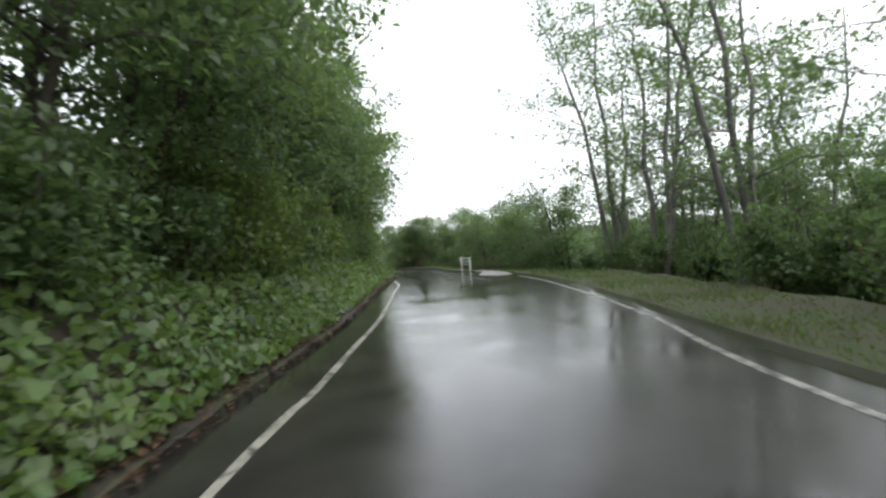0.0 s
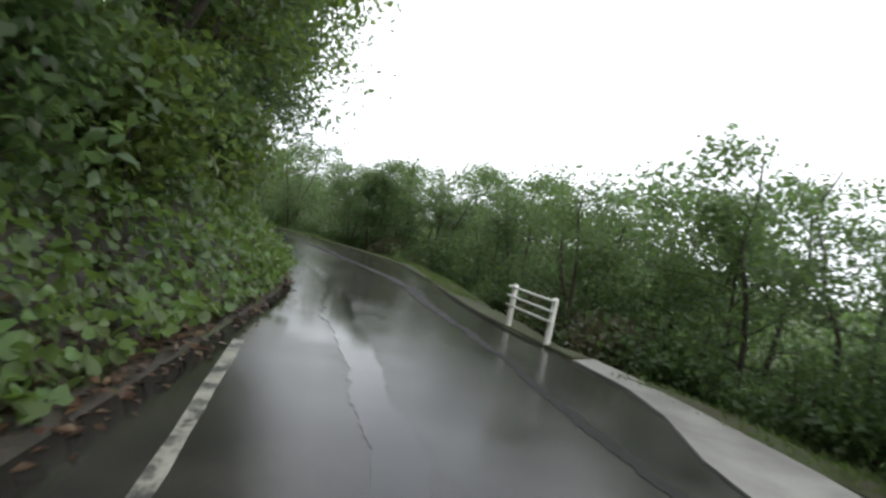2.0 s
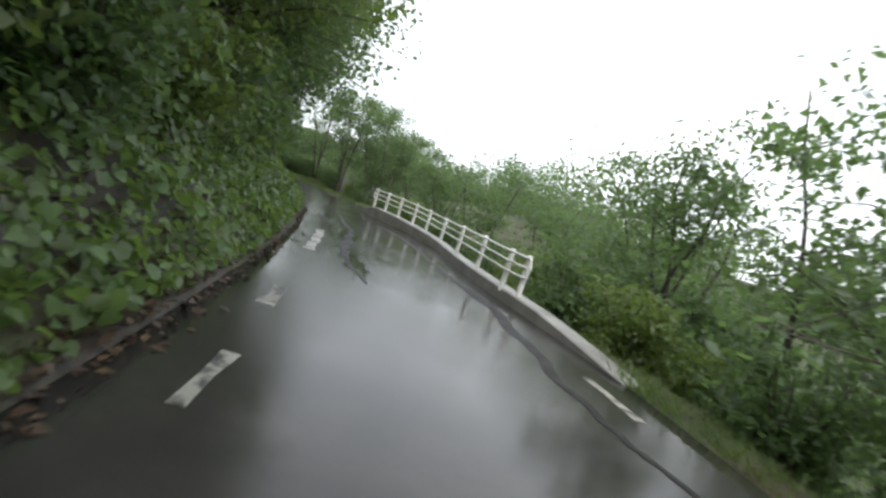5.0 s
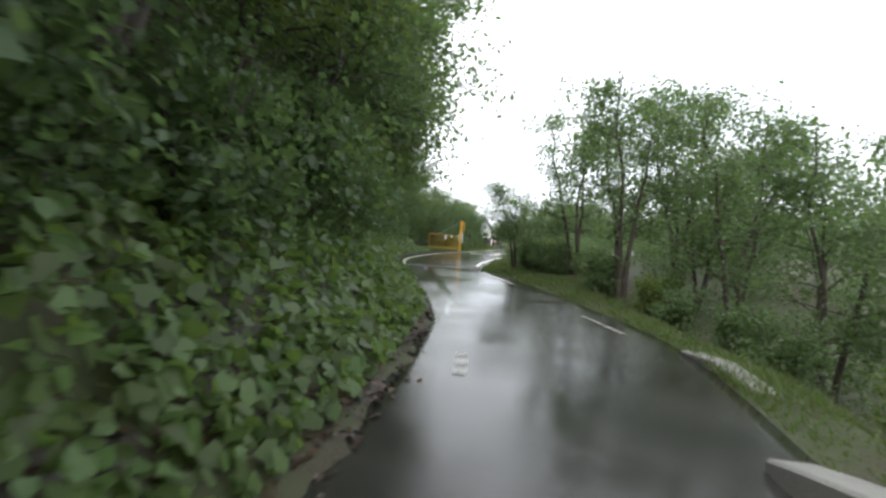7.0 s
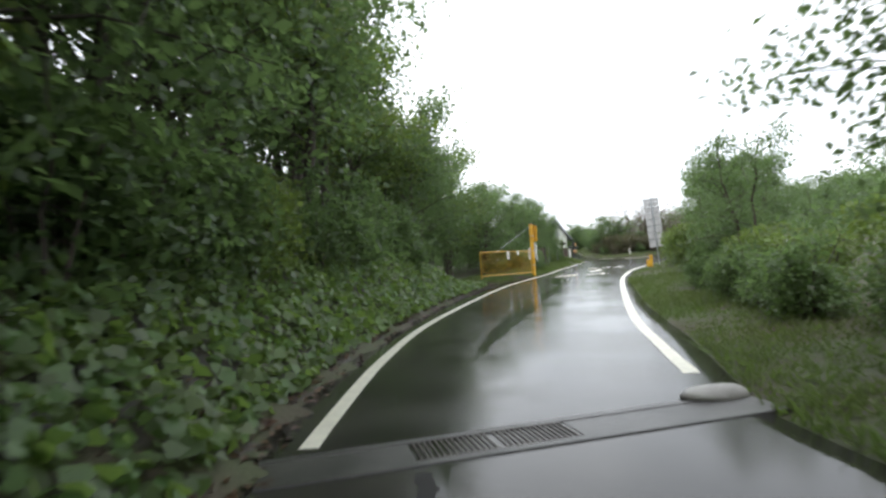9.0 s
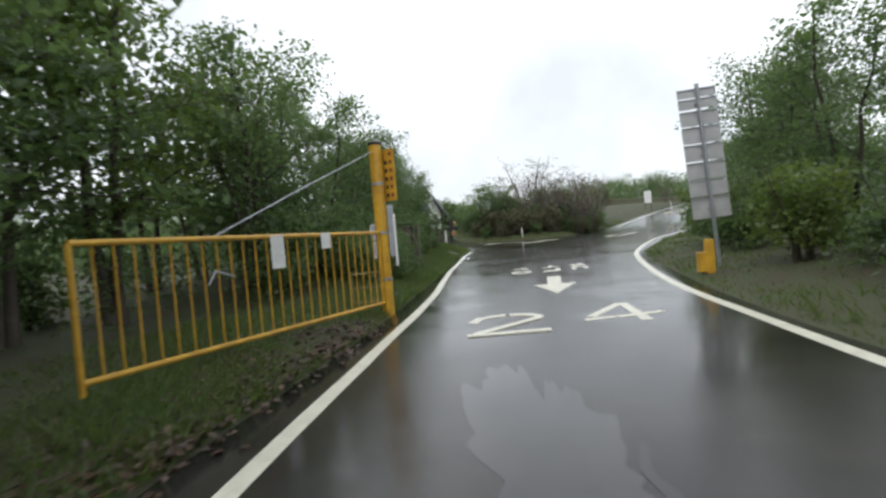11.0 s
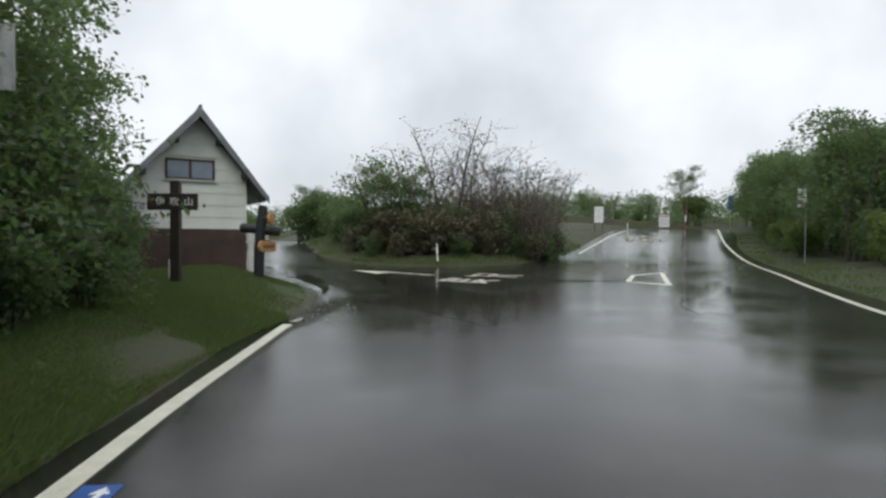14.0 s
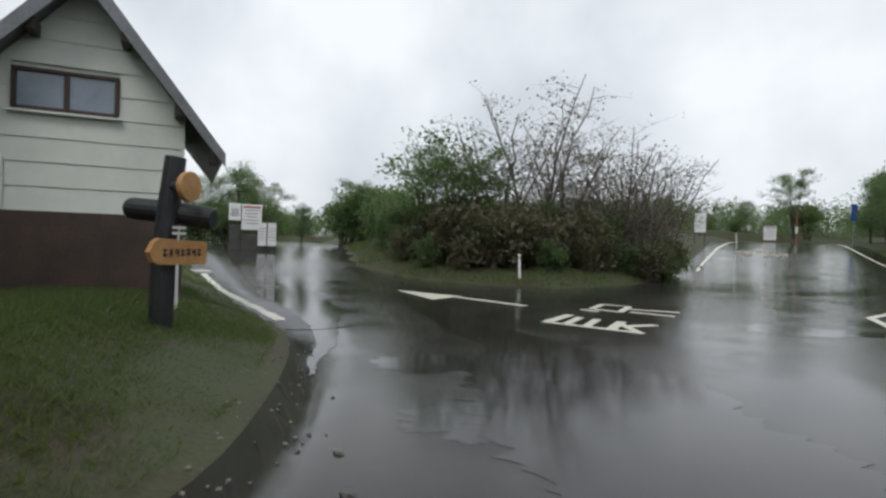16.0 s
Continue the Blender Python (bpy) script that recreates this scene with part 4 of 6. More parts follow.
def sign_back():
    """A tall road sign of stacked panels seen from behind, and the yellow gate stop at its foot."""
    x, y = 5.98, 15.0
    z = height(x, y)
    root = thing("road_sign", pose(x, y, z - 0.02, 0, -3.5, 4), "tall road sign with grey ribbed aluminium back panels", "road sign")
    part("pole", rod([(0, 0, -0.3), (0, 0, 4.22)], 0.045, 12), STEEL, root)
    part("pole_cap", rod([(0, 0, 4.22), (0, 0, 4.25)], 0.05, 12), STEEL, root)
    rows_ = ((1.15, 0.50), (1.67, 0.40), (2.08, 0.40), (2.49, 0.40), (2.90, 0.40), (3.31, 0.36), (3.70, 0.25), (3.96, 0.22))
    for z0, h_ in rows_:
        p = part("panel", box(0.0, 0.075, z0, 0.86, 0.018, h_ - 0.012, bevel=0.003), ALU, root)
        part("rib", box(0.0, 0.058, z0 + h_ - 0.045, 0.86, 0.028, 0.028), STEEL, p)
    for z0 in (1.35, 2.6, 3.8):
        part("clamp", box(0, 0.03, z0, 0.14, 0.07, 0.05, bevel=0.006), STEEL, root)
    for xx, zz in ((0.30, 3.62), (0.38, 1.98)):
        part("sticker", box(xx, 0.06, zz, 0.05, 0.012, 0.05), WHITE, root)
    y2 = 14.2
    stop = thing("gate_stop", pose(5.52, y2, height(5.52, y2), 0, 0, 8), "yellow steel gate stop post on the grass", "bollard")
    part("post", box(0.05, 0, -0.1, 0.18, 0.16, 0.86, bevel=0.012), YELLOW, stop)
    part("catch", box(-0.12, 0, 0.05, 0.18, 0.2, 0.44, bevel=0.015), YELLOW, stop)


sign_back()


# ---- public toilet ----
def toilet_house():
    ox, oy, yaw = -7.065, 42.74, 30.0
    z0 = 0.45
    root = thing("toilet_house", pose(ox, oy, 0, 0, 0, yaw), "small cream-sided public toilet with steep grey gable roof", "building")
    xl, xr, depth = -1.76, 1.26, 3.4
    ridge, zr, zl = 4.985, 2.59, 2.59
    ex_r, ex_l = 1.82, -2.1
    roof_z = lambda x: ridge - x * (ridge - zr) / ex_r if x > 0 else ridge + x * (ridge - zl) / -ex_l
    part("base_wall", box((xl + xr) / 2, depth / 2, z0 - 0.5, xr - xl + 0.06, depth + 0.06, 1.66 - z0 + 0.5, bevel=0.01), BROWN_WALL, root, "brown base wall")
    part("core_wall", prism_y([(xl + 0.02, 1.6), (xr - 0.02, 1.6), (xr - 0.02, roof_z(xr) - 0.16), (0, ridge - 0.2), (xl + 0.02, roof_z(xl) - 0.16)], 0.03, depth - 0.03), SIDING, root)
    # lap siding, board by board
    z, n = 1.66, 0
    while z < ridge - 0.35:
        z1 = min(z + 0.335, ridge - 0.25)
        def reach(zz):
            a = min(xr, (ridge - 0.14 - zz) * ex_r / (ridge - zr))
            b = max(xl, -(ridge - 0.14 - zz) * -ex_l / (ridge - zl))
            return b, a
        (b0, a0), (b1, a1) = reach(z), reach(z1)
        spans = [(b0, a0, b1, a1)]
        if z < 3.58 and z1 > 3.02:
            spans = [(b0, -0.86, b1, -0.86), (0.43, a0, 0.43, a1)]
        for p, q, r, s in spans:
            if q - p > 0.05:
                bm = bmesh.new()
                v = [bm.verts.new(c) for c in ((p, -0.012, z), (q, -0.012, z), (s, 0.004, z1), (r, 0.004, z1), (p, 0.03, z), (q, 0.03, z), (s, 0.03, z1), (r, 0.03, z1))]
                for f in ((0, 1, 2, 3), (4, 7, 6, 5), (0, 4, 5, 1), (1, 5, 6, 2), (2, 6, 7, 3), (3, 7, 4, 0)):
                    bm.faces.new([v[i] for i in f])
                part("siding_board", bm, SIDING, root)
        z += 0.335
    for zz in [1.66 + 0.335 * k for k in range(4)]:
        part("siding_board", box(xr, depth / 2, zz, 0.03, depth, 0.325, ry=-2.0), SIDING, root)
    part("corner_board", box(xr, -0.012, 1.66, 0.06, 0.05, roof_z(xr) - 1.8), SIDING, root)
    # window
    w = part("window", box(-0.215, 0.01, 3.0, 1.32, 0.06, 0.06), SIDING, root)
    f = bmesh.new()
    for x in (-0.82, 0.39):
        box(x, -0.015, 3.03, 0.05, 0.07, 0.56, bm=f)
    for zz in (3.03, 3.55):
        box(-0.215, -0.015, zz, 1.26, 0.07, 0.045, bm=f)
    box(-0.215, -0.02, 3.03, 0.06, 0.05, 0.54, bm=f)
    part("window_frame", f, BROWN_WALL, w)
    part("pane", box(-0.515, 0.012, 3.05, 0.56, 0.012, 0.51), GLASS, w)
    part("pane", box(0.085, 0.0, 3.05, 0.56, 0.012, 0.51), GLASS, w)
    part("sill", box(-0.215, -0.05, 2.985, 1.36, 0.10, 0.03, bevel=0.005), SIDING, w)
    # roof: two slabs with an overhang, bargeboards and purlin ends
    y0, y1 = -0.48, depth + 0.4
    for x_end, z_end, sgn in ((ex_r, zr, 1), (ex_l, zl, -1)):
        thick = 0.09
        part("roof", prism_y([(0, ridge), (x_end, z_end), (x_end, z_end - thick), (0, ridge - thick * 1.4)], y0, y1), ROOF, root)
        part("bargeboard", prism_y([(0, ridge + 0.01), (x_end * 1.01, z_end), (x_end * 1.01, z_end - 0.19), (0, ridge - 0.26)], y0 - 0.035, y0 - 0.001), FASCIA, root, "grey bargeboard")
        for k in (0.28, 0.66, 0.93):
            x = x_end * k
            part("purlin_end", box(x, -0.2, ridge - (ridge - z_end) * k - 0.30, 0.11, 0.48, 0.16), DARK_WOOD, root)
        for k in range(1, 8):
            x = x_end * k / 8
            zc = ridge - (ridge - z_end) * k / 8
            part("roof_seam", rod([(x, y0, zc + 0.012), (x, y1, zc + 0.012)], 0.014, 5), ROOF, root)
    part("ridge_cap", rod([(0, y0, ridge + 0.015), (0, y1, ridge + 0.015)], 0.05, 8), ROOF, root)
    # notice on the wall
    s = part("wall_sign", box(-1.32, -0.035, 1.68, 0.80, 0.02, 0.72, bevel=0.004), PAPER, root, "white sign board with dark blue writing")
    lettering("writing", "公衆便所", 0.19, s, pose(-1.32, -0.048, 2.22, 90, 0, 0), NAVY)
    for zz, ww in ((1.92, 0.5), (1.78, 0.65)):
        part("writing_bar", box(-1.32, -0.046, zz, ww, 0.004, 0.05), GREY_INK, s)


def prism_y(poly, y0, y1):
    """A polygon in x and z, drawn out along y."""
    bm = bmesh.new()
    a = [bm.verts.new((x, y0, z)) for x, z in poly]
    b = [bm.verts.new((x, y1, z)) for x, z in poly]
    bm.faces.new(a)
    bm.faces.new(b[::-1])
    for i in range(len(poly)):
        j = (i + 1) % len(poly)
        bm.faces.new((a[j], a[i], b[i], b[j]))
    bmesh.ops.recalc_face_normals(bm, faces=bm.faces)
    return bm


toilet_house()


# ---- wooden signs ----
def name_sign():
    x, y = -5.05, 37.1
    root = thing("name_sign", pose(x, y, 0.5, 0, 0, 2), "dark brown wooden post sign with white characters", "sign")
    part("post", box(0, 0, -0.4, 0.165, 0.14, 2.38, bevel=0.012), DARK_WOOD, root)
    b = part("sign_board", box(-0.02, -0.08, 1.44, 0.90, 0.05, 0.30, bevel=0.008), DARK_WOOD, root)
    for k, ch in enumerate("伊吹山"):
        lettering("writing", ch, 0.175, b, pose(-0.235 + 0.255 * k, -0.111, 1.585, 90, 0, 0), WHITE, label="white character")
    st = thing("marker_stake", pose(-5.66, 38.1, height(-5.66, 38.1)), "thin white plastic stake in the grass", "stake")
    part("stake", rod([(0, 0, -0.1), (0, 0, 0.40)], 0.012, 6), WHITE, st)


def log_totem():
    x, y = -4.80, 41.10
    root = thing("log_signpost", pose(x, y, 0.5, 0, 0, 0), "tarred log cross with an orange wood disc and plank sign", "signpost")
    part("upright_log", rod([(-0.03, -0.02, -0.3), (-0.02, 0, 0.8), (0.05, 0.06, 1.74)], 0.11, 16, taper=[0.13, 0.125, 0.11]), LOG, root)
    part("cross_log", rod([(-0.53, 0.12, 1.18), (-0.49, 0.12, 1.178), (0.0, 0.12, 1.14), (0.42, 0.14, 1.09), (0.46, 0.14, 1.085)], 0.12, 16, taper=[0.095, 0.12, 0.13, 0.125, 0.10]), LOG, root)
    part("stub", rod([(0.0, 0.0, 1.42), (0.30, -0.11, 1.41)], 0.05, 8), LOG, root)
    disc = rod([(0.29, -0.11, 1.41), (0.33, -0.12, 1.41), (0.345, -0.123, 1.41)], 0.16, 22, taper=[0.158, 0.163, 0.155])
    part("wood_disc", disc, CUT_WOOD, root, "orange cut wood disc")
    outline = [(0.0, 0.72), (0.05, 0.62), (0.12, 0.59), (0.80, 0.575), (0.815, 0.70), (0.81, 0.83), (0.45, 0.845), (0.13, 0.86), (0.06, 0.82)]
    bm = prism_y(outline, -0.06, 0.0)
    m = pose(0.10, -0.52, 0.0, 0, 0, 78)
    bm.transform(m)
    plank = part("plank_sign", bm, CUT_WOOD, root, "orange plank sign with dark bars of writing")
    for k in range(7):
        bar = bmesh.new()
        box(0.20 + k * 0.082, -0.062, 0.68 + 0.01 * (k % 3), 0.055, 0.006, 0.02, bm=bar)
        box(0.20 + k * 0.082, -0.062, 0.73 - 0.008 * (k % 2), 0.05, 0.006, 0.018, bm=bar)
        box(0.195 + k * 0.082 + 0.012 * (k % 3), -0.062, 0.67, 0.016, 0.0065, 0.085, bm=bar)
        bar.transform(m)
        part("writing_bar", bar, DARK_WOOD, plank)
    for zz in (0.90, 0.96):
        strip = box(0.42, -0.03, zz, 0.18, 0.012, 0.028)
        strip.transform(m)
        part("strip", strip, WHITE_PAINT, root, "small white strip")
    post = thing("white_post", pose(-5.44, 42.3, 0.5), "white square wooden post beside the log signpost", "post")
    part("post", box(0, 0, -0.3, 0.125, 0.10, 1.32, bevel=0.008), WHITE_PAINT, post)


name_sign()
log_totem()


# ---- boards, poles and markers ----
def standing_board(x, y, w, z_lo, z_hi, label, rz=0, red=False, dark_back=False):
    g = height(x, y) if (y > 70 or x < -3) else 0.0
    g = max(g, float(hill(x, y)))
    root = thing("notice_board", pose(x, y, g, 0, 0, rz), label, "notice board")
    lo, hi = z_lo - g, z_hi - g
    b = part("board", box(0, 0, lo, w, 0.03, hi - lo, bevel=0.005), WHITE, root)
    for sx in (-w / 2 + 0.06, w / 2 - 0.06):
        part("leg", box(sx, 0.04, -0.3, 0.06, 0.05, hi + 0.25, bevel=0.005), DARK_WOOD, root)
    if dark_back:
        part("plinth", box(0.02, 0.16, -0.25, w * 1.04, 0.30, lo + 0.05, bevel=0.02), CONCRETE_DARK, root, "dark grey stone plinth")
    if red:
        part("heading_bar", box(0, -0.018, hi - 0.16, w * 0.85, 0.008, 0.07), RED, b)
    n = 5
    for k in range(n):
        z = hi - 0.28 - (hi - lo - 0.4) * k / n
        part("writing_bar", box((-1) ** k * 0.03 * w, -0.018, z, w * (0.75 - 0.1 * (k % 3)), 0.008, 0.035), GREY_INK, b)
    return root


standing_board(16.08, 88.26, 0.95, 3.07, 4.75, "white notice board on dark posts beside the road")
standing_board(29.6, 105.8, 1.4, 2.95, 4.57, "white notice board standing at the top of the road", red=True)
standing_board(-13.1, 59.85, 0.5, 2.1, 2.86, "small white notice board on dark legs", dark_back=True, rz=22)
standing_board(-12.38, 60.0, 0.85, 1.70, 2.83, "white notice board with a red heading", red=True, dark_back=True, rz=22)
standing_board(-11.92, 60.1, 0.36, 1.0, 2.03, "narrow white notice board with writing", rz=22)
standing_board(-11.54, 60.28, 0.36, 1.0, 2.03, "narrow white notice board with a dark square", rz=22)


def pole_sign():
    x, y = 19.0, 57.45
    root = thing("pole_sign", pose(x, y, height(x, y)), "small white sign on a grey steel pole beside the road", "sign")
    part("pole", rod([(0, 0, -0.3), (0, 0, 3.95)], 0.03, 10), STEEL, root)
    b = part("sign_plate", box(-0.24, -0.04, 3.0, 0.46, 0.012, 1.0, bevel=0.004), WHITE, root)
    for k in range(4):
        part("writing_bar", box(-0.24, -0.05, 3.15 + 0.18 * k, 0.3, 0.006, 0.06), GREY_INK, b)
    x, y = 32.5, 105.8
    root = thing("marker_pole", pose(x, y, float(hill(x, y))), "red and white marker pole at the road edge", "pole")
    part("pole", rod([(0, 0, -0.3), (0, 0, 3.8)], 0.09, 10), DULL_RED, root)
    part("band", rod([(0, 0, 1.1), (0, 0, 1.9)], 0.115, 10), WHITE, root, "white band")
    x, y = 38.2, 105.0
    root = thing("blue_sign", pose(x, y, float(hill(x, y))), "blue road sign on a steel pole among the trees", "road sign")
    part("pole", rod([(0, 0, -0.3), (0, 0, 4.6)], 0.04, 8), STEEL, root)
    part("sign_plate", box(0, -0.06, 2.7, 0.7, 0.02, 1.9, bevel=0.005), BLUE, root)


def markers():
    for x, y, h_ in ((-0.55, 55.75, 0.85), (19.18, 88.2, 1.35)):
        g = height(x, y)
        root = thing("delineator_post", pose(x, y, g, 0, -3, 0), "white delineator post with a reflector at the grass edge", "post", group="delineator posts")
        part("post", rod([(0, 0, -0.15), (0, 0, h_ - 0.02), (0, 0, h_)], 0.05, 10, taper=[0.05, 0.05, 0.035]), WHITE_PAINT, root)
        part("reflector", box(0, -0.048, h_ - 0.16, 0.05, 0.012, 0.06), STEEL, root)
    for x, y, h_, lean in ((-5.2, 33.6, 1.2, 4), (-2.2, 18.9, 1.5, 14)):
        root = thing("wooden_stake", pose(x, y, height(x, y), lean, lean * 0.6, 0), "weathered wooden stake in the verge", "stake", group="verge stakes")
        part("stake", rod([(0, 0, -0.2), (0, 0, h_)], 0.028, 7, taper=[0.032, 0.026]), PALE_BARK, root)
    for x, y, h_, r in ((-3.0, 23.2, 1.35, 0.02), (-4.4, 31.9, 3.0, 0.036)):
        root = thing("pale_pole", pose(x, y, height(x, y), 1, 1, 0), "thin pale pole standing in front of the roadside bushes", "pole")
        part("pole", rod([(0, 0, -0.2), (0, 0, h_ - 0.01), (0, 0, h_)], r, 8, taper=[r, r, r * 0.7]), DULL_STEEL, root)
        if h_ > 2:
            part("arm", rod([(0, 0, h_ - 0.04), (0.32, 0.02, h_ - 0.02)], 0.010, 6), DULL_STEEL, root)
            folds = [(0.13, 0.0), (0.17, 0.05), (0.21, -0.02), (0.25, 0.04), (0.30, 0.0)]
            part("cloth", prism([(u, v - 0.006) for u, v in folds] + [(u, v + 0.006) for u, v in folds[::-1]], h_ - 0.62, h_ - 0.03), CLOTH, root, "faded white cloth hanging limp")
    x, y = 11.6, 40.0
    root = thing("white_stake", pose(x, y, height(x, y), 0, 5, 0), "thin white stake in the grass verge", "stake")
    part("stake", rod([(0, 0, -0.2), (0, 0, 1.1)], 0.022, 7), WHITE_PAINT, root)
    root = thing("wooden_stake", pose(-5.0, 27.0, height(-5.0, 27.0), 0, 22, 0), "weathered wooden stake in the verge", "stake", group="verge stakes")
    part("stake", rod([(0, 0, -0.2), (0, 0, 1.2)], 0.03, 7), PALE_BARK, root)
    # crossed props that hold up a young tree
    root = thing("tree_props", pose(-2.7, 19.8, 0.0), "crossed wooden poles propping a young tree", "tree prop")
    for a, b, mat_ in (((-0.32, -0.25, -0.1), (0.18, 0.05, 1.46), PALE_BARK), ((0.42, -0.12, -0.1), (-0.28, -0.02, 1.22), PALE_BARK), ((0.80, -0.75, -0.1), (0.22, 0.12, 1.50), DARK_WOOD), ((-1.0, 0.0, 0.0), (-0.58, 0.35, 1.52), PALE_BARK)):
        part("pole", rod([a, b], 0.024, 8, taper=[0.028, 0.021]), mat_, root)
    x, y = -2.95, 20.45
    root = thing("notice_board", pose(x, y, 0.0, 0, 2, -6), "weathered reddish board under the roadside trees", "notice board")
    part("board", box(0, 0, 1.02, 0.54, 0.03, 0.70, bevel=0.006), BOARD_RED, root)
    for sx in (-0.29, 0.29):
        part("leg", box(sx, 0.02, -0.1, 0.05, 0.05, 1.86, bevel=0.005), DARK_WOOD, root)
    part("roof_board", box(0, 0.0, 1.765, 0.78, 0.20, 0.035, bevel=0.006), DARK_WOOD, root)
    # small sign with two plates on a leaning post, set in a concrete foot
    x, y = -1.45, 13.05
    root = thing("plate_sign", pose(x, y, height(x, y), 0, -5, 38), "small two-plate sign on a thin post with a concrete foot", "sign")
    part("foot", box(0, 0, -0.1, 0.42, 0.42, 0.16, bevel=0.02), CONCRETE_DARK, root, "concrete foot")
    part("post", rod([(0, 0, 0.05), (0, 0, 1.72)], 0.024, 8), STEEL, root)
    for z0, wid in ((0.92, 0.36), (1.31, 0.34)):
        plate = part("plate", box(0, -0.035, z0, wid, 0.014, 0.35, bevel=0.003), ALU, root)
        for sx in (-wid / 2 + 0.008, wid / 2 - 0.008):
            part("plate_edge", box(sx, -0.035, z0, 0.016, 0.02, 0.35), WHITE, plate, "white edge")
        part("plate_edge", box(0, -0.035, z0 + 0.338, wid - 0.034, 0.02, 0.014), WHITE, plate, "white edge")
        part("clamp", box(0, -0.012, z0 + 0.15, 0.08, 0.05, 0.04, bevel=0.004), STEEL, root)


def road_sticker():
    """The printed route strip stuck to the asphalt beside the left line."""
    a, b = Vector((-1.895, 27.94, 0)), Vector((-2.11, 29.95, 0))
    d = b - a
    m = Matrix.Translation(a + Vector((0, 0, 0.006))) @ pose(0, 0, 0, 0, 0, math.degrees(math.atan2(d.y, d.x)) - 90)
    root = tagged(place(new("route_strip"), m), kind="structure")
    n = d.length
    w = 0.235
    part("strip", box(0, n * 0.40, -0.012, w, n * 0.80, 0.012), WHITE, root)
    part("blue_end", box(0, n * 0.90, -0.012, w, n * 0.19, 0.0125), BLUE, root)
    part("blue_tip", prism([(-w / 2, 0.005), (w / 2 - 0.03, 0.005), (0.0, 0.36)], -0.01, 0.003), BLUE, root)
    part("white_arrow", prism([(0.0, n * 0.86), (0.02, n * 0.93), (-0.03, n * 0.93), (0.03, n * 0.975), (0.09, n * 0.93), (0.055, n * 0.93), (0.04, n * 0.86)], -0.01, 0.003), WHITE, root)
    for k, ch in enumerate("道の駅水の"):
        lettering("writing", ch, 0.165, root, pose(0, n * 0.745 - 0.205 * k, 0.001, 0, 0, 0), BLACK, 0.0015)
    part("writing_bar", box(0, n * 0.745 - 0.205 * 5, -0.008, 0.13, 0.12, 0.0105), BLACK, root)
    for yy, ww in ((0.30, 0.17), (0.225, 0.16)):
        part("writing_bar", box(0, n * yy - 0.03, -0.008, ww, 0.035, 0.0105), GREY_INK, root)


pole_sign()
markers()
road_sticker()


def pebbles():
    """Loose gravel that rain has washed out along the grass edge at the junction."""
    rng = np.random.default_rng(5)
    meshes = []
    for k in range(4):
        bm = bmesh.new()
        bmesh.ops.create_icosphere(bm, subdivisions=1, radius=1)
        for v in bm.verts:
            v.co *= 1 + 0.3 * noise.noise(v.co * 1.3 + Vector((k * 7, 0, 0)))
        bm.transform(Matrix.Diagonal((1, 0.8, 0.55, 1)))
        meshes.append(finish("pebble", bm, STONE))
    edge = smooth_line([(-2.7, 36.4), (-2.75, 37.8), (-2.9, 39.2), (-3.5, 41.3), (-4.6, 43.6)], 0.1)
    for k in range(150):
        p = edge[rng.integers(len(edge))] + rng.normal(0, [0.28, 0.2])
        s = rng.uniform(0.008, 0.026)
        z = max(0.004, height(p[0], p[1]) + 0.01)
        tagged(place(new("pebble", meshes[k % 4]), pose(p[0], p[1], z, 0, 0, rng.uniform(0, 360)) @ Matrix.Scale(s, 4)), "small grey pebble washed onto the wet asphalt", "pebble", group="washed-out gravel")
    for x, y, s in ((-1.97, 38.3, 0.06), (-2.2, 38.9, 0.045), (2.9, 29.0, 0.03)):
        tagged(place(new("stone", meshes[1]), pose(x, y, 0.01) @ Matrix.Scale(s, 4)), "dark stone lying on the wet asphalt", "stone")


pebbles()


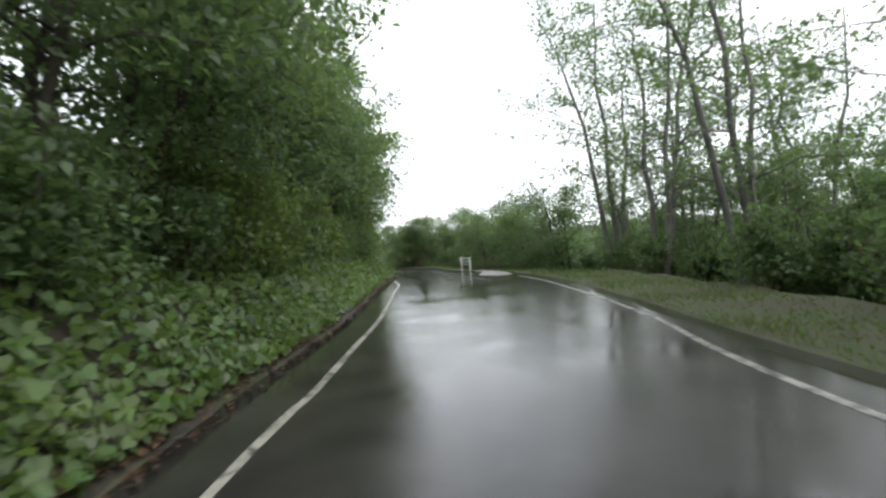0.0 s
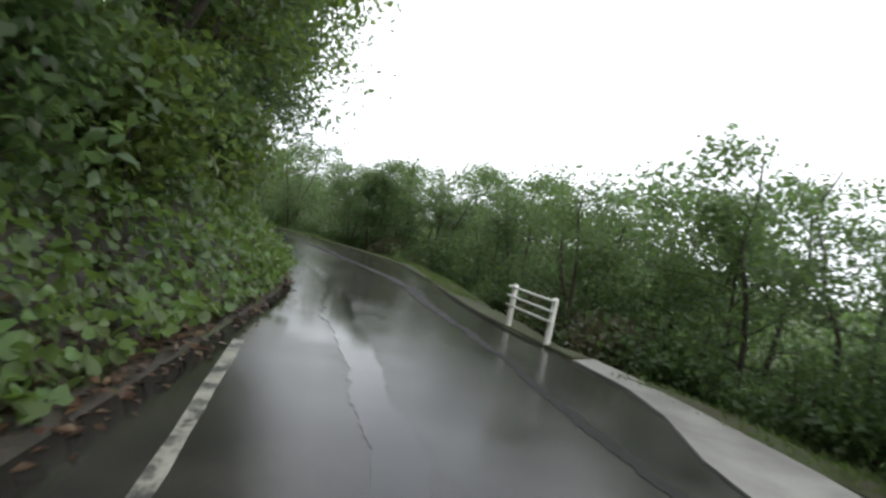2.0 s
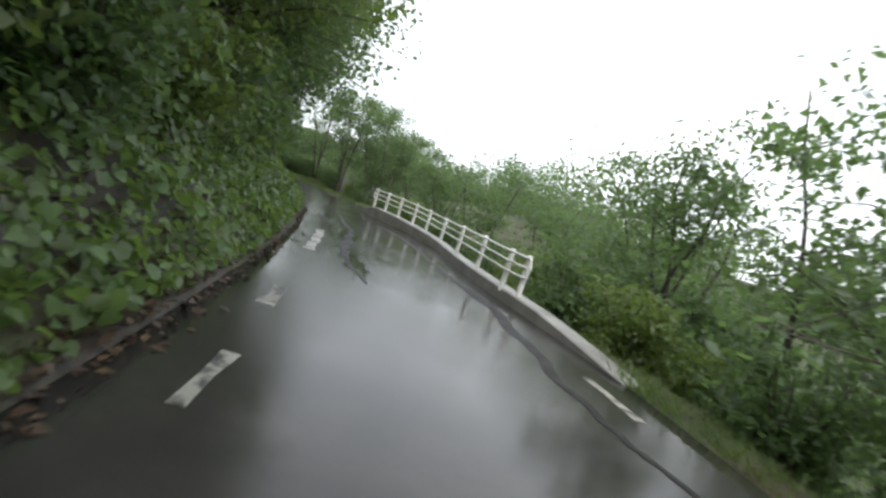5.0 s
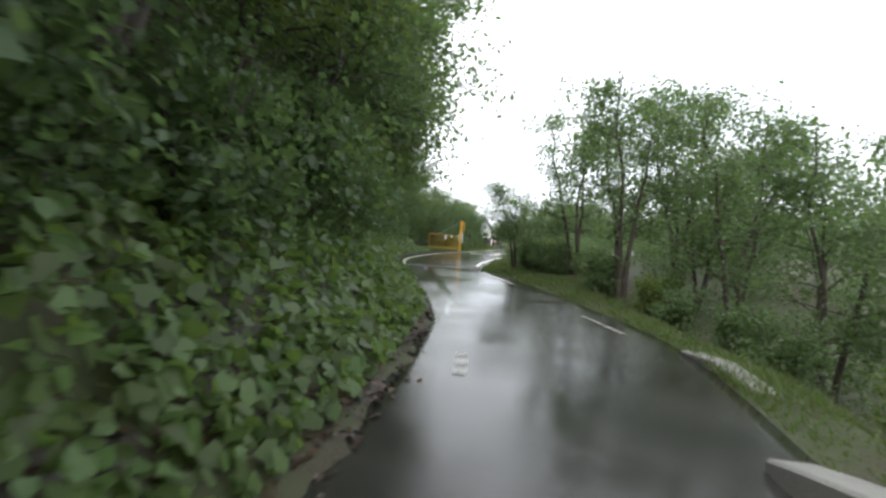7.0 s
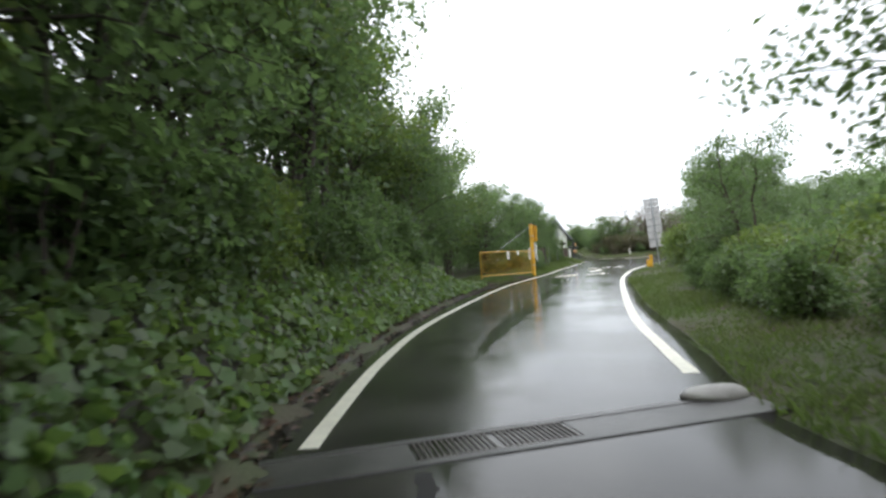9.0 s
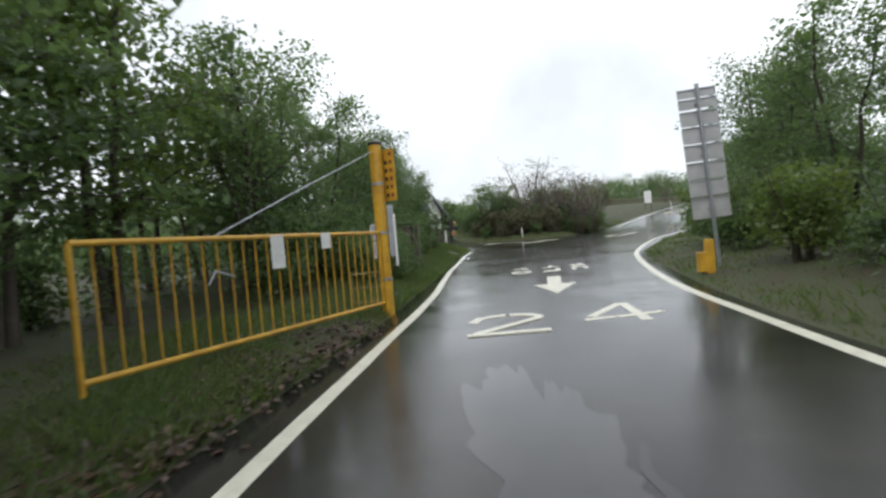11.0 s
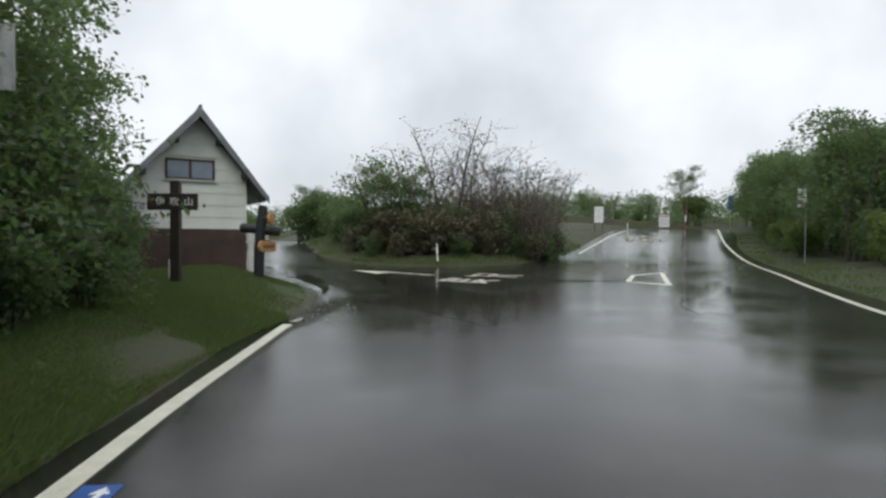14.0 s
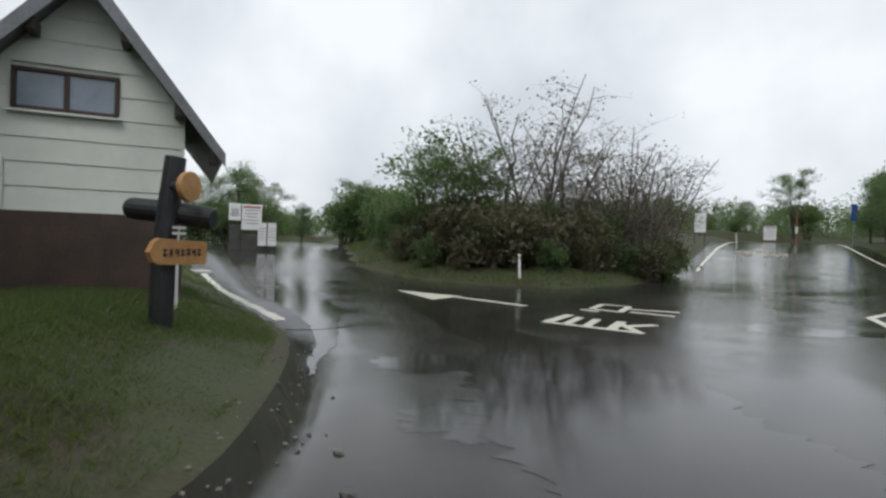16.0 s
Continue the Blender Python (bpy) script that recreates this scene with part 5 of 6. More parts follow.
# ---- plants ----
def leaf_cloud(name, points, size, mat_, seed, flat=0.35, long=1.7, corners=4, bias=None):
    """Many small folded leaves, one at each point, turned every way but mostly face up."""
    rng = np.random.default_rng(seed)
    n = len(points)
    nor = rng.normal(0, 1, (n, 3))
    nor[:, 2] = np.abs(nor[:, 2]) + flat
    if bias is not None:
        nor += bias
    nor /= np.linalg.norm(nor, axis=1)[:, None]
    u = np.cross(nor, rng.normal(0, 1, (n, 3)))
    u /= np.linalg.norm(u, axis=1)[:, None] + 1e-9
    v = np.cross(nor, u)
    s = size * rng.uniform(0.6, 1.35, (n, 1))
    if corners == 3:
        ring = [(-0.75, -0.85, 0.1), (0.85, -0.6, 0.1), (0.05, 1.35, -0.1)]
    elif corners == 4:
        ring = [(0, -long, 0.0), (1, -0.1, 0.28), (0, long, -0.25), (-1, -0.1, 0.28)]
    elif corners == 10:
        ring = [(0, -0.7, 0.02), (0.45, -0.98, 0.16), (0.95, -0.6, 0.26), (0.98, 0.05, 0.22), (0.55, 0.7, 0.06), (0, 1.2, -0.28), (-0.55, 0.7, 0.06), (-0.98, 0.05, 0.22), (-0.95, -0.6, 0.26), (-0.45, -0.98, 0.16)]
    else:
        ring = [(0.0, -0.75, 0.10), (0.80, -0.85, 0.22), (1.0, 0.0, 0.20), (0.0, 1.15, -0.25), (-1.0, 0.0, 0.20), (-0.80, -0.85, 0.22)]
    k = len(ring)
    verts = np.empty((n, k, 3))
    for i, (a, b, c) in enumerate(ring):
        verts[:, i] = points + s * 0.5 * (a * u + b * v + c * nor)
    faces = np.arange(n * k).reshape(n, k)
    if k == 4:
        faces = np.concatenate([faces[:, [0, 1, 2]], faces[:, [0, 2, 3]]])
    elif k == 10:
        faces = np.concatenate([faces[:, [0, a, b]] for a, b in ((1, 2), (2, 3), (3, 4), (4, 5), (5, 6), (6, 7), (7, 8), (8, 9))])
    return array_mesh(name, verts.reshape(-1, 3), faces, mat_)


def tree_meshes(seed, h, stems, lean, crown_from, radius, leaves, leaf, mat_, bark, clump=0.32, branches=13, thick=0.09, droop=0.1, base=0.12, twigs=2, corners=4):
    """A tapered trunk or several, limbs and twigs, and a crown of leaves in uneven clumps with gaps."""
    rng = np.random.default_rng(seed)
    bm = bmesh.new()
    spots = []
    for s in range(stems):
        az = 2 * math.pi * (s + rng.uniform(-0.3, 0.3)) / stems
        out = Vector((math.cos(az), math.sin(az), 0))
        hs = h * rng.uniform(0.8, 1.0)
        spread = lean * hs * rng.uniform(0.6, 1.2) if stems > 1 else lean * hs * rng.uniform(-1, 1)
        line = [out * base * (stems > 1) + out * spread * (k / 7) ** 1.4 + Vector((rng.uniform(-1, 1), rng.uniform(-1, 1), 0)) * 0.035 * hs * (k / 7) + Vector((0, 0, hs * k / 7 - 0.15 * (k == 0))) for k in range(8)]
        rod(line, 0, 6 if stems < 5 else 4, bm, taper=[thick * (1.25 if k == 0 else 1) * (1 - 0.88 * k / 7) + 0.006 for k in range(8)], caps=False)
        for _ in range(branches):
            f = crown_from + (1 - crown_from) * rng.uniform(0.0, 0.97)
            i = min(6, int(f * 7))
            p = line[i].lerp(line[i + 1], f * 7 - i)
            a = rng.uniform(0, 2 * math.pi)
            length = radius * rng.uniform(0.5, 1.1) * (1.12 - 0.62 * (f - crown_from) / (1 - crown_from + 1e-6))
            d = Vector((math.cos(a), math.sin(a), rng.uniform(0.15, 0.75)))
            q1 = p + d * length * 0.5
            q2 = q1 + (d + Vector((rng.uniform(-0.4, 0.4), rng.uniform(-0.4, 0.4), -droop - rng.uniform(0, 0.3)))) * length * 0.5
            r = thick * 0.38 * (1 - f * 0.6)
            rod([p, q1, q2], 0, 3, bm, taper=[r, r * 0.6, r * 0.2], caps=False)
            spots += [(p.lerp(q1, 0.75), 0.8), (q1, 1), (q1.lerp(q2, 0.5), 1.2), (q2, 1.3)]
            for _ in range(twigs):
                b0 = p.lerp(q1, rng.uniform(0.3, 1.0)) if rng.random() < 0.5 else q1.lerp(q2, rng.uniform(0.1, 0.9))
                b1 = b0 + Vector((rng.uniform(-1, 1), rng.uniform(-1, 1), rng.uniform(-0.1, 0.9))) * length * 0.32
                rod([b0, b1], 0, 3, bm, taper=[r * 0.4, r * 0.12], caps=False)
                spots.append((b1, 1.1))
    trunk = finish("trunk", bm, bark, True)
    if not leaves:
        return trunk, None
    at = np.array([tuple(p) for p, _ in spots])
    wgt = np.array([w for _, w in spots]) * rng.uniform(0.2, 1.6, len(spots))
    pick = rng.choice(len(at), leaves, p=wgt / wgt.sum())
    pts = at[pick] + np.clip(rng.normal(0, 1, (leaves, 3)), -1.45, 1.45) * clump * (1, 1, 0.7)
    pts = pts[pts[:, 2] > 0.02 * h]
    return trunk, leaf_cloud("crown", pts, leaf, mat_, seed, corners=corners)


def plant(name, meshes, label, category):
    root = tagged(new(name), label, category)
    for part_name, me in zip(("trunk", "crown"), meshes):
        if me:
            o = new(part_name, me)
            o.parent = root
    return root


KINDS = {
    "bank": [plant("tree", tree_meshes(11 + k, 6.5, 2, 0.16, 0.22, 2.4, 7200, 0.082, LEAF_TREE, BARK, clump=0.36, branches=20, droop=0.25), "dense dark green broadleaf tree on the steep road bank", "tree") for k in range(3)],
    "bank_light": [plant("tree", tree_meshes(21, 6.0, 3, 0.2, 0.15, 2.1, 7200, 0.08, LEAF_LIGHT, BARK, clump=0.34, branches=14, droop=0.25), "yellow-green broadleaf tree leaning over the road", "tree")],
    "slender": [plant("tree", tree_meshes(31 + k, 11.5, 3, 0.16, 0.22, 3.4, 7000, 0.078, LEAF_SHRUB, GREY_BARK, clump=0.24, branches=17, thick=0.125, base=0.35, twigs=4), "tall multi-stemmed tree with dark trunks and thin leaves", "tree") for k in range(2)],
    "open": [plant("tree", tree_meshes(41 + k, 6.8, 3, 0.22, 0.22, 2.4, 6000, 0.078, LEAF_SHRUB, BARK, clump=0.25, branches=16, thick=0.08, twigs=3), "open-crowned broadleaf tree with visible branches", "tree") for k in range(3)],
    "shrub": [plant("shrub", tree_meshes(51 + k, 2.1, 6, 0.32, 0.06, 0.85, 2100, 0.088, LEAF_SHRUB, BARK, clump=0.22, branches=6, thick=0.03, twigs=1), "dense green leafy shrub", "shrub") for k in range(3)],
    "hedge": [plant("bush", tree_meshes(55 + k, 2.1, 6, 0.32, 0.04, 0.85, 2600, 0.076, LEAF_SHRUB, BARK, clump=0.22, branches=6, thick=0.025, twigs=1), "dense green leafy bush with small leaves", "bush") for k in range(2)],
    "shrub_light": [plant("shrub", tree_meshes(61, 1.9, 6, 0.34, 0.06, 0.85, 2200, 0.082, LEAF_LIGHT, BARK, clump=0.22, branches=6, thick=0.03, twigs=1), "light green leafy shrub", "shrub")],
    "shrub_brown": [plant("shrub", tree_meshes(71, 1.9, 7, 0.34, 0.1, 0.8, 1300, 0.10, LEAF_DULL, PALE_BARK, clump=0.2, branches=8, thick=0.028), "dull brownish twiggy shrub", "shrub")],
    "bare": [plant("bare_shrub", tree_meshes(81 + k, 4.6, 5, 0.36, 0.22, 1.7, 700, 0.05, LEAF_DULL, PALE_BARK, clump=0.12, branches=16, thick=0.045, twigs=6), "bare twiggy shrub with pale grey branches", "shrub") for k in range(2)],
    "bank_far": [plant("tree", tree_meshes(101 + k, 6.5, 2, 0.16, 0.14, 2.4, 3600, 0.15, LEAF_TREE, BARK, clump=0.40, branches=10, corners=3), "dense dark green broadleaf tree on the slope", "tree") for k in range(2)],
    "open_far": [plant("tree", tree_meshes(111 + k, 6.8, 2, 0.22, 0.22, 2.4, 3400, 0.14, LEAF_SHRUB, BARK, clump=0.32, branches=11, thick=0.07, corners=3), "broadleaf tree with an open crown on the slope", "tree") for k in range(2)],
    "sparse": [plant("tree", tree_meshes(121 + k, 5.0, 3, 0.26, 0.30, 1.9, 1500, 0.10, LEAF_SHRUB, BARK, clump=0.2, branches=13, thick=0.05, twigs=4), "small sparse-leaved tree with dark branches", "tree") for k in range(2)],
    "layered": [plant("tree", tree_meshes(91, 4.6, 2, 0.22, 0.3, 1.9, 2400, 0.135, LEAF_LIGHT, BARK, clump=0.2, branches=13, droop=0.35), "small light green tree with layered leafy branches", "tree")],
}
USED = {k: 0 for k in KINDS}
FIRST = {}


def grow_at(kind, x, y, size=1.0, turn=None, rng=None, sink=0.0, stretch=1.0, z=None, tilt=None):
    """Sets a plant of that kind on the ground; the first of each mesh is the built one, the rest are copies."""
    rng = rng or np.random.default_rng(int(abs(x * 131 + y * 17)))
    group = KINDS[kind]
    src = group[USED[kind] % len(group)]
    USED[kind] += 1
    z = height(x, y) if z is None else z
    m = Matrix.Translation((x, y, z - sink)) @ pose(0, 0, 0, rng.uniform(-5, 5), rng.uniform(-5, 5), rng.uniform(0, 360) if turn is None else turn)
    if tilt is not None:
        axis = Vector((-tilt[1], tilt[0], 0))
        m = Matrix.Translation(m.translation) @ Matrix.Rotation(axis.length, 4, axis) @ Matrix.Translation(-m.translation) @ m
    if src.name not in FIRST:
        FIRST[src.name] = True
        src.scale = (size, size, size * stretch)
        src.matrix_basis = m @ Matrix.Diagonal((size, size, size * stretch, 1))
        return src
    ob = copy_thing(src, m)
    ob.matrix_basis = m @ Matrix.Diagonal((size, size, size * stretch, 1))
    return ob


def along(line, y0, y1, spacing, near, far, seed, left):
    """Spots beside a road edge, at an uneven spacing and distance from it."""
    rng = np.random.default_rng(seed)
    seg = np.diff(line, axis=0)
    run = np.concatenate([[0], np.cumsum(np.hypot(*seg.T))])
    s = 0.0
    out = []
    while s < run[-1]:
        x, y = np.interp(s, run, line[:, 0]), np.interp(s, run, line[:, 1])
        if y0 <= y <= y1:
            i = min(len(seg) - 1, int(np.searchsorted(run, s)))
            d = seg[max(0, i - 1)] / (np.hypot(*seg[max(0, i - 1)]) + 1e-9)
            side = np.array([-d[1], d[0]]) * (1 if left else -1)
            off = rng.uniform(near, far)
            p = np.array([x, y]) + side * off
            out.append((p[0], p[1]))
        s += spacing * rng.uniform(0.65, 1.35)
    spots = np.array(out).reshape(-1, 2)
    if len(spots):
        dist = np.minimum(nearest(spots[:, 0], spots[:, 1], LEFT)[0], nearest(spots[:, 0], spots[:, 1], RIGHT)[0])
        ok = ~inside(spots[:, 0], spots[:, 1], OUTLINE) & (dist > near * 0.85)
        spots = spots[ok]
    return spots


def build_plants():
    rng = np.random.default_rng(77)
    def row(line, left, y0, y1, spacing, near, far, kinds, sizes, seed, stretch=1.0, sink=0.1, lean=0.0):
        spots = along(line, y0, y1, spacing, near, far, seed, left)
        zs = ground_height(spots[:, 0], spots[:, 1]) if len(spots) else []
        for (x, y), z in zip(spots, zs):
            tilt = None
            if lean:
                j = np.argmin(np.hypot(line[:, 0] - x, line[:, 1] - y))
                to = line[j] - (x, y)
                tilt = to / np.hypot(*to) * math.radians(lean * rng.uniform(0.5, 1.3))
            grow_at(kinds[rng.integers(len(kinds))], x, y, rng.uniform(*sizes), rng=rng, sink=sink, stretch=stretch, z=float(z), tilt=tilt)
    # steep bank on the left
    for y0, y1, kinds in ((-118, -108, ["shrub"]), (-108, -50, ["hedge", "hedge", "hedge", "shrub_light"]), (-50, -36, ["shrub"]), (-36, -12, ["hedge", "hedge", "shrub_light"]), (-12, -3.5, ["shrub"])):
        row(LEFT, True, y0, y1, 1.3, 1.5, 2.2, kinds, (0.85, 1.2), 1 + int(abs(y0)), sink=0.25)
    row(LEFT, True, -119, -84, 1.9, 2.3, 3.3, ["bank", "bank", "bank", "bank_light"], (0.95, 1.25), 2, sink=0.3, lean=11)
    row(LEFT, True, -84, -52, 1.8, 2.3, 3.2, ["bank", "bank", "bank", "bank_light"], (1.0, 1.22), 35, sink=0.3, lean=14)
    row(LEFT, True, -52, -34, 1.9, 2.2, 3.1, ["bank", "bank", "bank_light"], (1.0, 1.2), 36, sink=0.3, lean=8)
    row(LEFT, True, -34, -29, 1.9, 2.6, 3.4, ["bank", "bank", "bank_light"], (0.95, 1.15), 30, sink=0.3, lean=5)
    row(LEFT, True, -29, -21, 1.7, 2.2, 3.0, ["bank", "bank", "bank_light"], (1.1, 1.35), 42, sink=0.3, lean=15)
    row(LEFT, True, -21, -13, 1.7, 2.4, 3.4, ["bank", "bank", "bank_light"], (1.1, 1.3), 33, sink=0.3, lean=5)
    row(LEFT, True, -13, -6, 1.6, 2.5, 3.6, ["bank", "bank", "bank_light"], (1.2, 1.45), 31, sink=0.3)
    row(LEFT, True, -6, -1, 1.6, 2.6, 3.8, ["bank", "bank", "bank_light"], (1.05, 1.2), 43, sink=0.3)
    row(LEFT, True, -2, 11, 1.7, 4.2, 6.0, ["bank", "bank", "bank_light"], (1.1, 1.35), 39)
    row(LEFT, True, -116, -6, 6.0, 4.5, 7.5, ["bank_far", "bank_far"], (1.0, 1.3), 3, sink=0.3)
    # level ground on the left up to the house
    row(LEFT, True, 14.5, 20, 1.0, 1.7, 2.6, ["shrub", "hedge", "shrub"], (0.5, 0.8), 40)
    row(LEFT, True, 12.5, 31, 1.6, 2.1, 3.2, ["shrub", "hedge", "shrub"], (0.8, 1.15), 4)
    row(LEFT, True, 12, 31, 1.8, 3.2, 4.6, ["open", "bank", "open"], (0.72, 0.95), 5)
    row(LEFT, True, 24, 33.5, 0.9, 2.2, 4.4, ["shrub", "hedge", "shrub"], (0.9, 1.3), 32)
    row(LEFT, True, -1, 37, 2.4, 5.0, 8.0, ["bank_far", "open_far", "shrub"], (0.8, 1.0), 6)
    for x, y, s in ((-5.1, 32.0, 0.66), (-6.6, 33.1, 0.72), (-5.6, 30.2, 0.75), (-8.0, 34.4, 0.8)):
        grow_at("bank", x, y, s, rng=rng)
    for x, y, s, kind in ((-7.0, 35.2, 1.25, "hedge"), (-7.8, 35.8, 1.6, "hedge"), (-7.2, 34.8, 0.62, "bank"), (-8.2, 36.2, 0.7, "bank"), (-5.6, 33.7, 1.2, "shrub"), (-6.4, 34.2, 1.3, "shrub"), (-7.9, 38.4, 1.2, "hedge"), (-7.5, 37.6, 1.2, "hedge"), (-8.7, 38.5, 0.66, "bank"), (-7.8, 37.3, 0.86, "open"), (-7.3, 36.8, 0.9, "shrub")):
        grow_at(kind, x, y, s, rng=rng)
    # right side of the first bend: verge, then tall thin trees
    row(RIGHT, False, -120, -108, 3.6, 3.0, 5.5, ["slender"], (0.85, 1.0), 7)
    for x, y, s in ((10.4, -100.5, 1.0), (6.3, -105.2, 0.95), (15.8, -99.0, 1.0), (13.2, -97.0, 1.1), (12.5, -104.6, 0.9), (17.5, -95.0, 0.7)):
        grow_at("slender", x, y, s, rng=rng)
    row(RIGHT, False, -118, -92, 2.4, 3.0, 6.5, ["shrub", "shrub_light", "shrub_brown"], (0.6, 1.0), 8)
    row(RIGHT, False, -116, -90, 4.0, 8.0, 14.0, ["open_far", "open_far", "bank_far"], (0.9, 1.25), 9)
    # slope that falls away on the right
    row(RIGHT, False, -91, -62, 1.3, 1.7, 3.0, ["hedge", "hedge", "shrub_brown"], (0.7, 1.0), 10, sink=0.3)
    row(RIGHT, False, -92, -66, 1.8, 2.2, 4.4, ["open", "open", "open", "bank"], (0.66, 0.95), 11, sink=0.4)
    row(RIGHT, False, -78, -62, 3.4, 4.6, 7.0, ["open", "open"], (1.0, 1.2), 41, sink=0.4)
    row(RIGHT, False, -90, -60, 3.2, 7.0, 14.0, ["open_far", "bank_far"], (1.0, 1.4), 12, sink=0.4)
    row(RIGHT, False, -62, -38, 1.2, 1.5, 3.2, ["shrub", "shrub_light", "shrub"], (0.75, 1.05), 13, sink=0.3)
    row(RIGHT, False, -64, -38, 3.4, 3.5, 7.0, ["open_far", "shrub_light"], (0.9, 1.1), 14, sink=0.4)
    row(RIGHT, False, -62, -30, 3.0, 8.0, 18.0, ["bank_far", "open_far"], (1.0, 1.3), 15, sink=0.4)
    # right side up to the gate and the junction
    row(RIGHT, False, -38, -4, 1.7, 1.8, 3.2, ["shrub", "shrub", "shrub_light"], (0.6, 0.9), 16, sink=0.15)
    row(RIGHT, False, -38, -27, 2.4, 3.4, 6.0, ["open", "open", "bank"], (0.8, 1.05), 17)
    row(RIGHT, False, -22, -3, 1.3, 1.5, 2.3, ["hedge", "shrub", "hedge"], (0.45, 0.7), 37)
    row(RIGHT, False, -26, 0, 4.0, 8.0, 15.0, ["open_far"], (0.7, 0.9), 18)
    for x, y, s in ((13.95, -20.0, 1.06), (18.0, -21.5, 1.1), (9.8, -6.5, 0.6), (9.6, -3.0, 0.55), (9.0, 0.5, 0.5), (22.6, -62.5, 0.92), (24.0, -66.0, 0.85), (23.2, -70.0, 0.8), (24.6, -55.2, 1.0)):
        grow_at("open", x, y, s, rng=rng)
    grow_at("bank", 11.0, -18.2, 0.62, rng=rng)
    row(RIGHT, False, 0, 40, 2.0, 2.0, 3.4, ["shrub", "shrub_light", "shrub"], (0.75, 1.1), 19)
    row(RIGHT, False, 2, 46, 2.8, 3.6, 6.5, ["open", "bank", "open"], (0.65, 0.9), 20)
    row(RIGHT, False, 56, 110, 1.7, 2.6, 5.5, ["bank_far", "open_far", "bank_far"], (1.0, 1.3), 21)
    row(RIGHT, False, 40, 60, 2.4, 4.6, 7.0, ["open_far", "bank_far", "shrub"], (0.8, 1.05), 34)
    row(RIGHT, False, 46, 62, 1.6, 3.6, 5.2, ["shrub", "shrub", "shrub_light"], (1.0, 1.4), 38)
    row(RIGHT, False, 60, 90, 2.2, 2.0, 3.6, ["shrub", "shrub_light", "shrub"], (0.9, 1.3), 22)
    # thicket on the island
    for x in np.arange(-5.2, 8.6, 1.15):
        for y in np.arange(56.9, 70, 1.25):
            px, py = x + rng.uniform(-0.35, 0.35), y + rng.uniform(-0.35, 0.35)
            edge = nearest([px], [py], ISLAND_LINE)[0][0]
            if edge > 1.0 and inside(np.array([px]), np.array([py]), ISLAND_LINE)[0] and (edge < 4.5 or y < 63):
                kind = ("shrub", "shrub_brown", "shrub", "shrub_brown", "shrub")[int(rng.integers(5))]
                grow_at(kind, px, py, rng.uniform(0.65, 0.85) if edge < 1.7 else rng.uniform(1.05, 1.35), rng=rng, sink=0.12)
    for x, y, s in ((-1.2, 60.0, 1.45), (0.2, 60.2, 1.7), (1.3, 61.5, 1.4), (2.6, 61.0, 1.2), (4.2, 61.8, 1.45), (5.2, 64.2, 1.3), (6.6, 67.5, 1.1), (1.8, 64, 1.5), (-2.6, 61.6, 1.25), (3.4, 63.2, 1.3), (4.9, 61.0, 1.15), (6.3, 63.4, 1.25)):
        grow_at("bare", x, y, s, rng=rng)
    for x, y, s, kind in ((-3.8, 59.0, 1.08, "sparse"), (-2.4, 59.6, 0.9, "sparse"), (-4.6, 60.6, 0.78, "open"), (-2.8, 59.8, 0.74, "open"), (4.9, 60.0, 0.8, "shrub_brown"), (5.6, 61.2, 0.9, "shrub"), (6.2, 62.4, 0.9, "shrub_brown"), (6.7, 63.8, 1.0, "shrub"), (-6.2, 62.4, 1.2, "hedge"), (-7.2, 64.4, 1.4, "hedge"), (-6.6, 66.0, 1.6, "hedge")):
        grow_at(kind, x, y, s, rng=rng)
    for k in range(26):
        x, y = rng.uniform(-12, 22), rng.uniform(70, 112)
        if inside(np.array([x]), np.array([y]), ISLAND_LINE)[0] and nearest([x], [y], ISLAND_LINE)[0][0] > 2:
            grow_at(("shrub", "shrub_brown", "bare", "shrub_light")[k % 4], x, y, rng.uniform(0.9, 1.3), rng=rng)
    # beyond the side road and at the top of the rise
    for x, y, s, kind in ((-16.6, 67.4, 0.70, "bank"), (-17.6, 66.6, 0.58, "bank"), (-15.0, 68.8, 0.42, "bank"), (-13.9, 70.6, 0.40, "bank"), (-16.2, 64.8, 1.2, "hedge"), (-14.6, 66.4, 1.2, "hedge"), (-17.6, 64.6, 1.2, "hedge"), (-11.4, 73.4, 0.62, "sparse"), (-11.9, 73.0, 1.6, "hedge"), (-10.6, 73.0, 1.7, "hedge"), (-9.4, 72, 1.7, "hedge"), (-8.2, 70, 1.5, "hedge"), (-10.6, 75, 1.6, "hedge"), (-9.8, 72.6, 0.55, "bank"), (-17, 72, 0.7, "open"), (-21, 78, 0.8, "bank"), (-12.5, 78, 0.7, "bank"), (35.5, 112.5, 1.35, "open"), (37, 113, 1.0, "layered"), (31, 116, 0.7, "bank"), (38, 114, 0.7, "bank"), (26, 115, 0.8, "shrub"), (28.5, 113.5, 1.0, "shrub"), (43, 110, 0.9, "bank"), (22, 118, 0.6, "bank"), (-30, 84, 0.9, "bank"), (-25, 70, 0.8, "bank")):
        grow_at(kind, x, y, s, rng=rng)
    # low growth in front of the woods
    row(RIGHT, False, -120, -89, 2.3, 5.5, 8.5, ["open", "bank", "open"], (0.62, 0.85), 44)
    grow_at("open", 16.0, -25.5, 1.1, rng=rng)
    row(LEFT, True, -36, -8, 2.4, 4.4, 6.8, ["bank_far", "bank_far"], (1.1, 1.4), 47, sink=0.3)
    row(LEFT, True, 13.8, 19.5, 0.6, 0.9, 1.8, ["hedge", "shrub", "hedge"], (0.4, 0.72), 48)
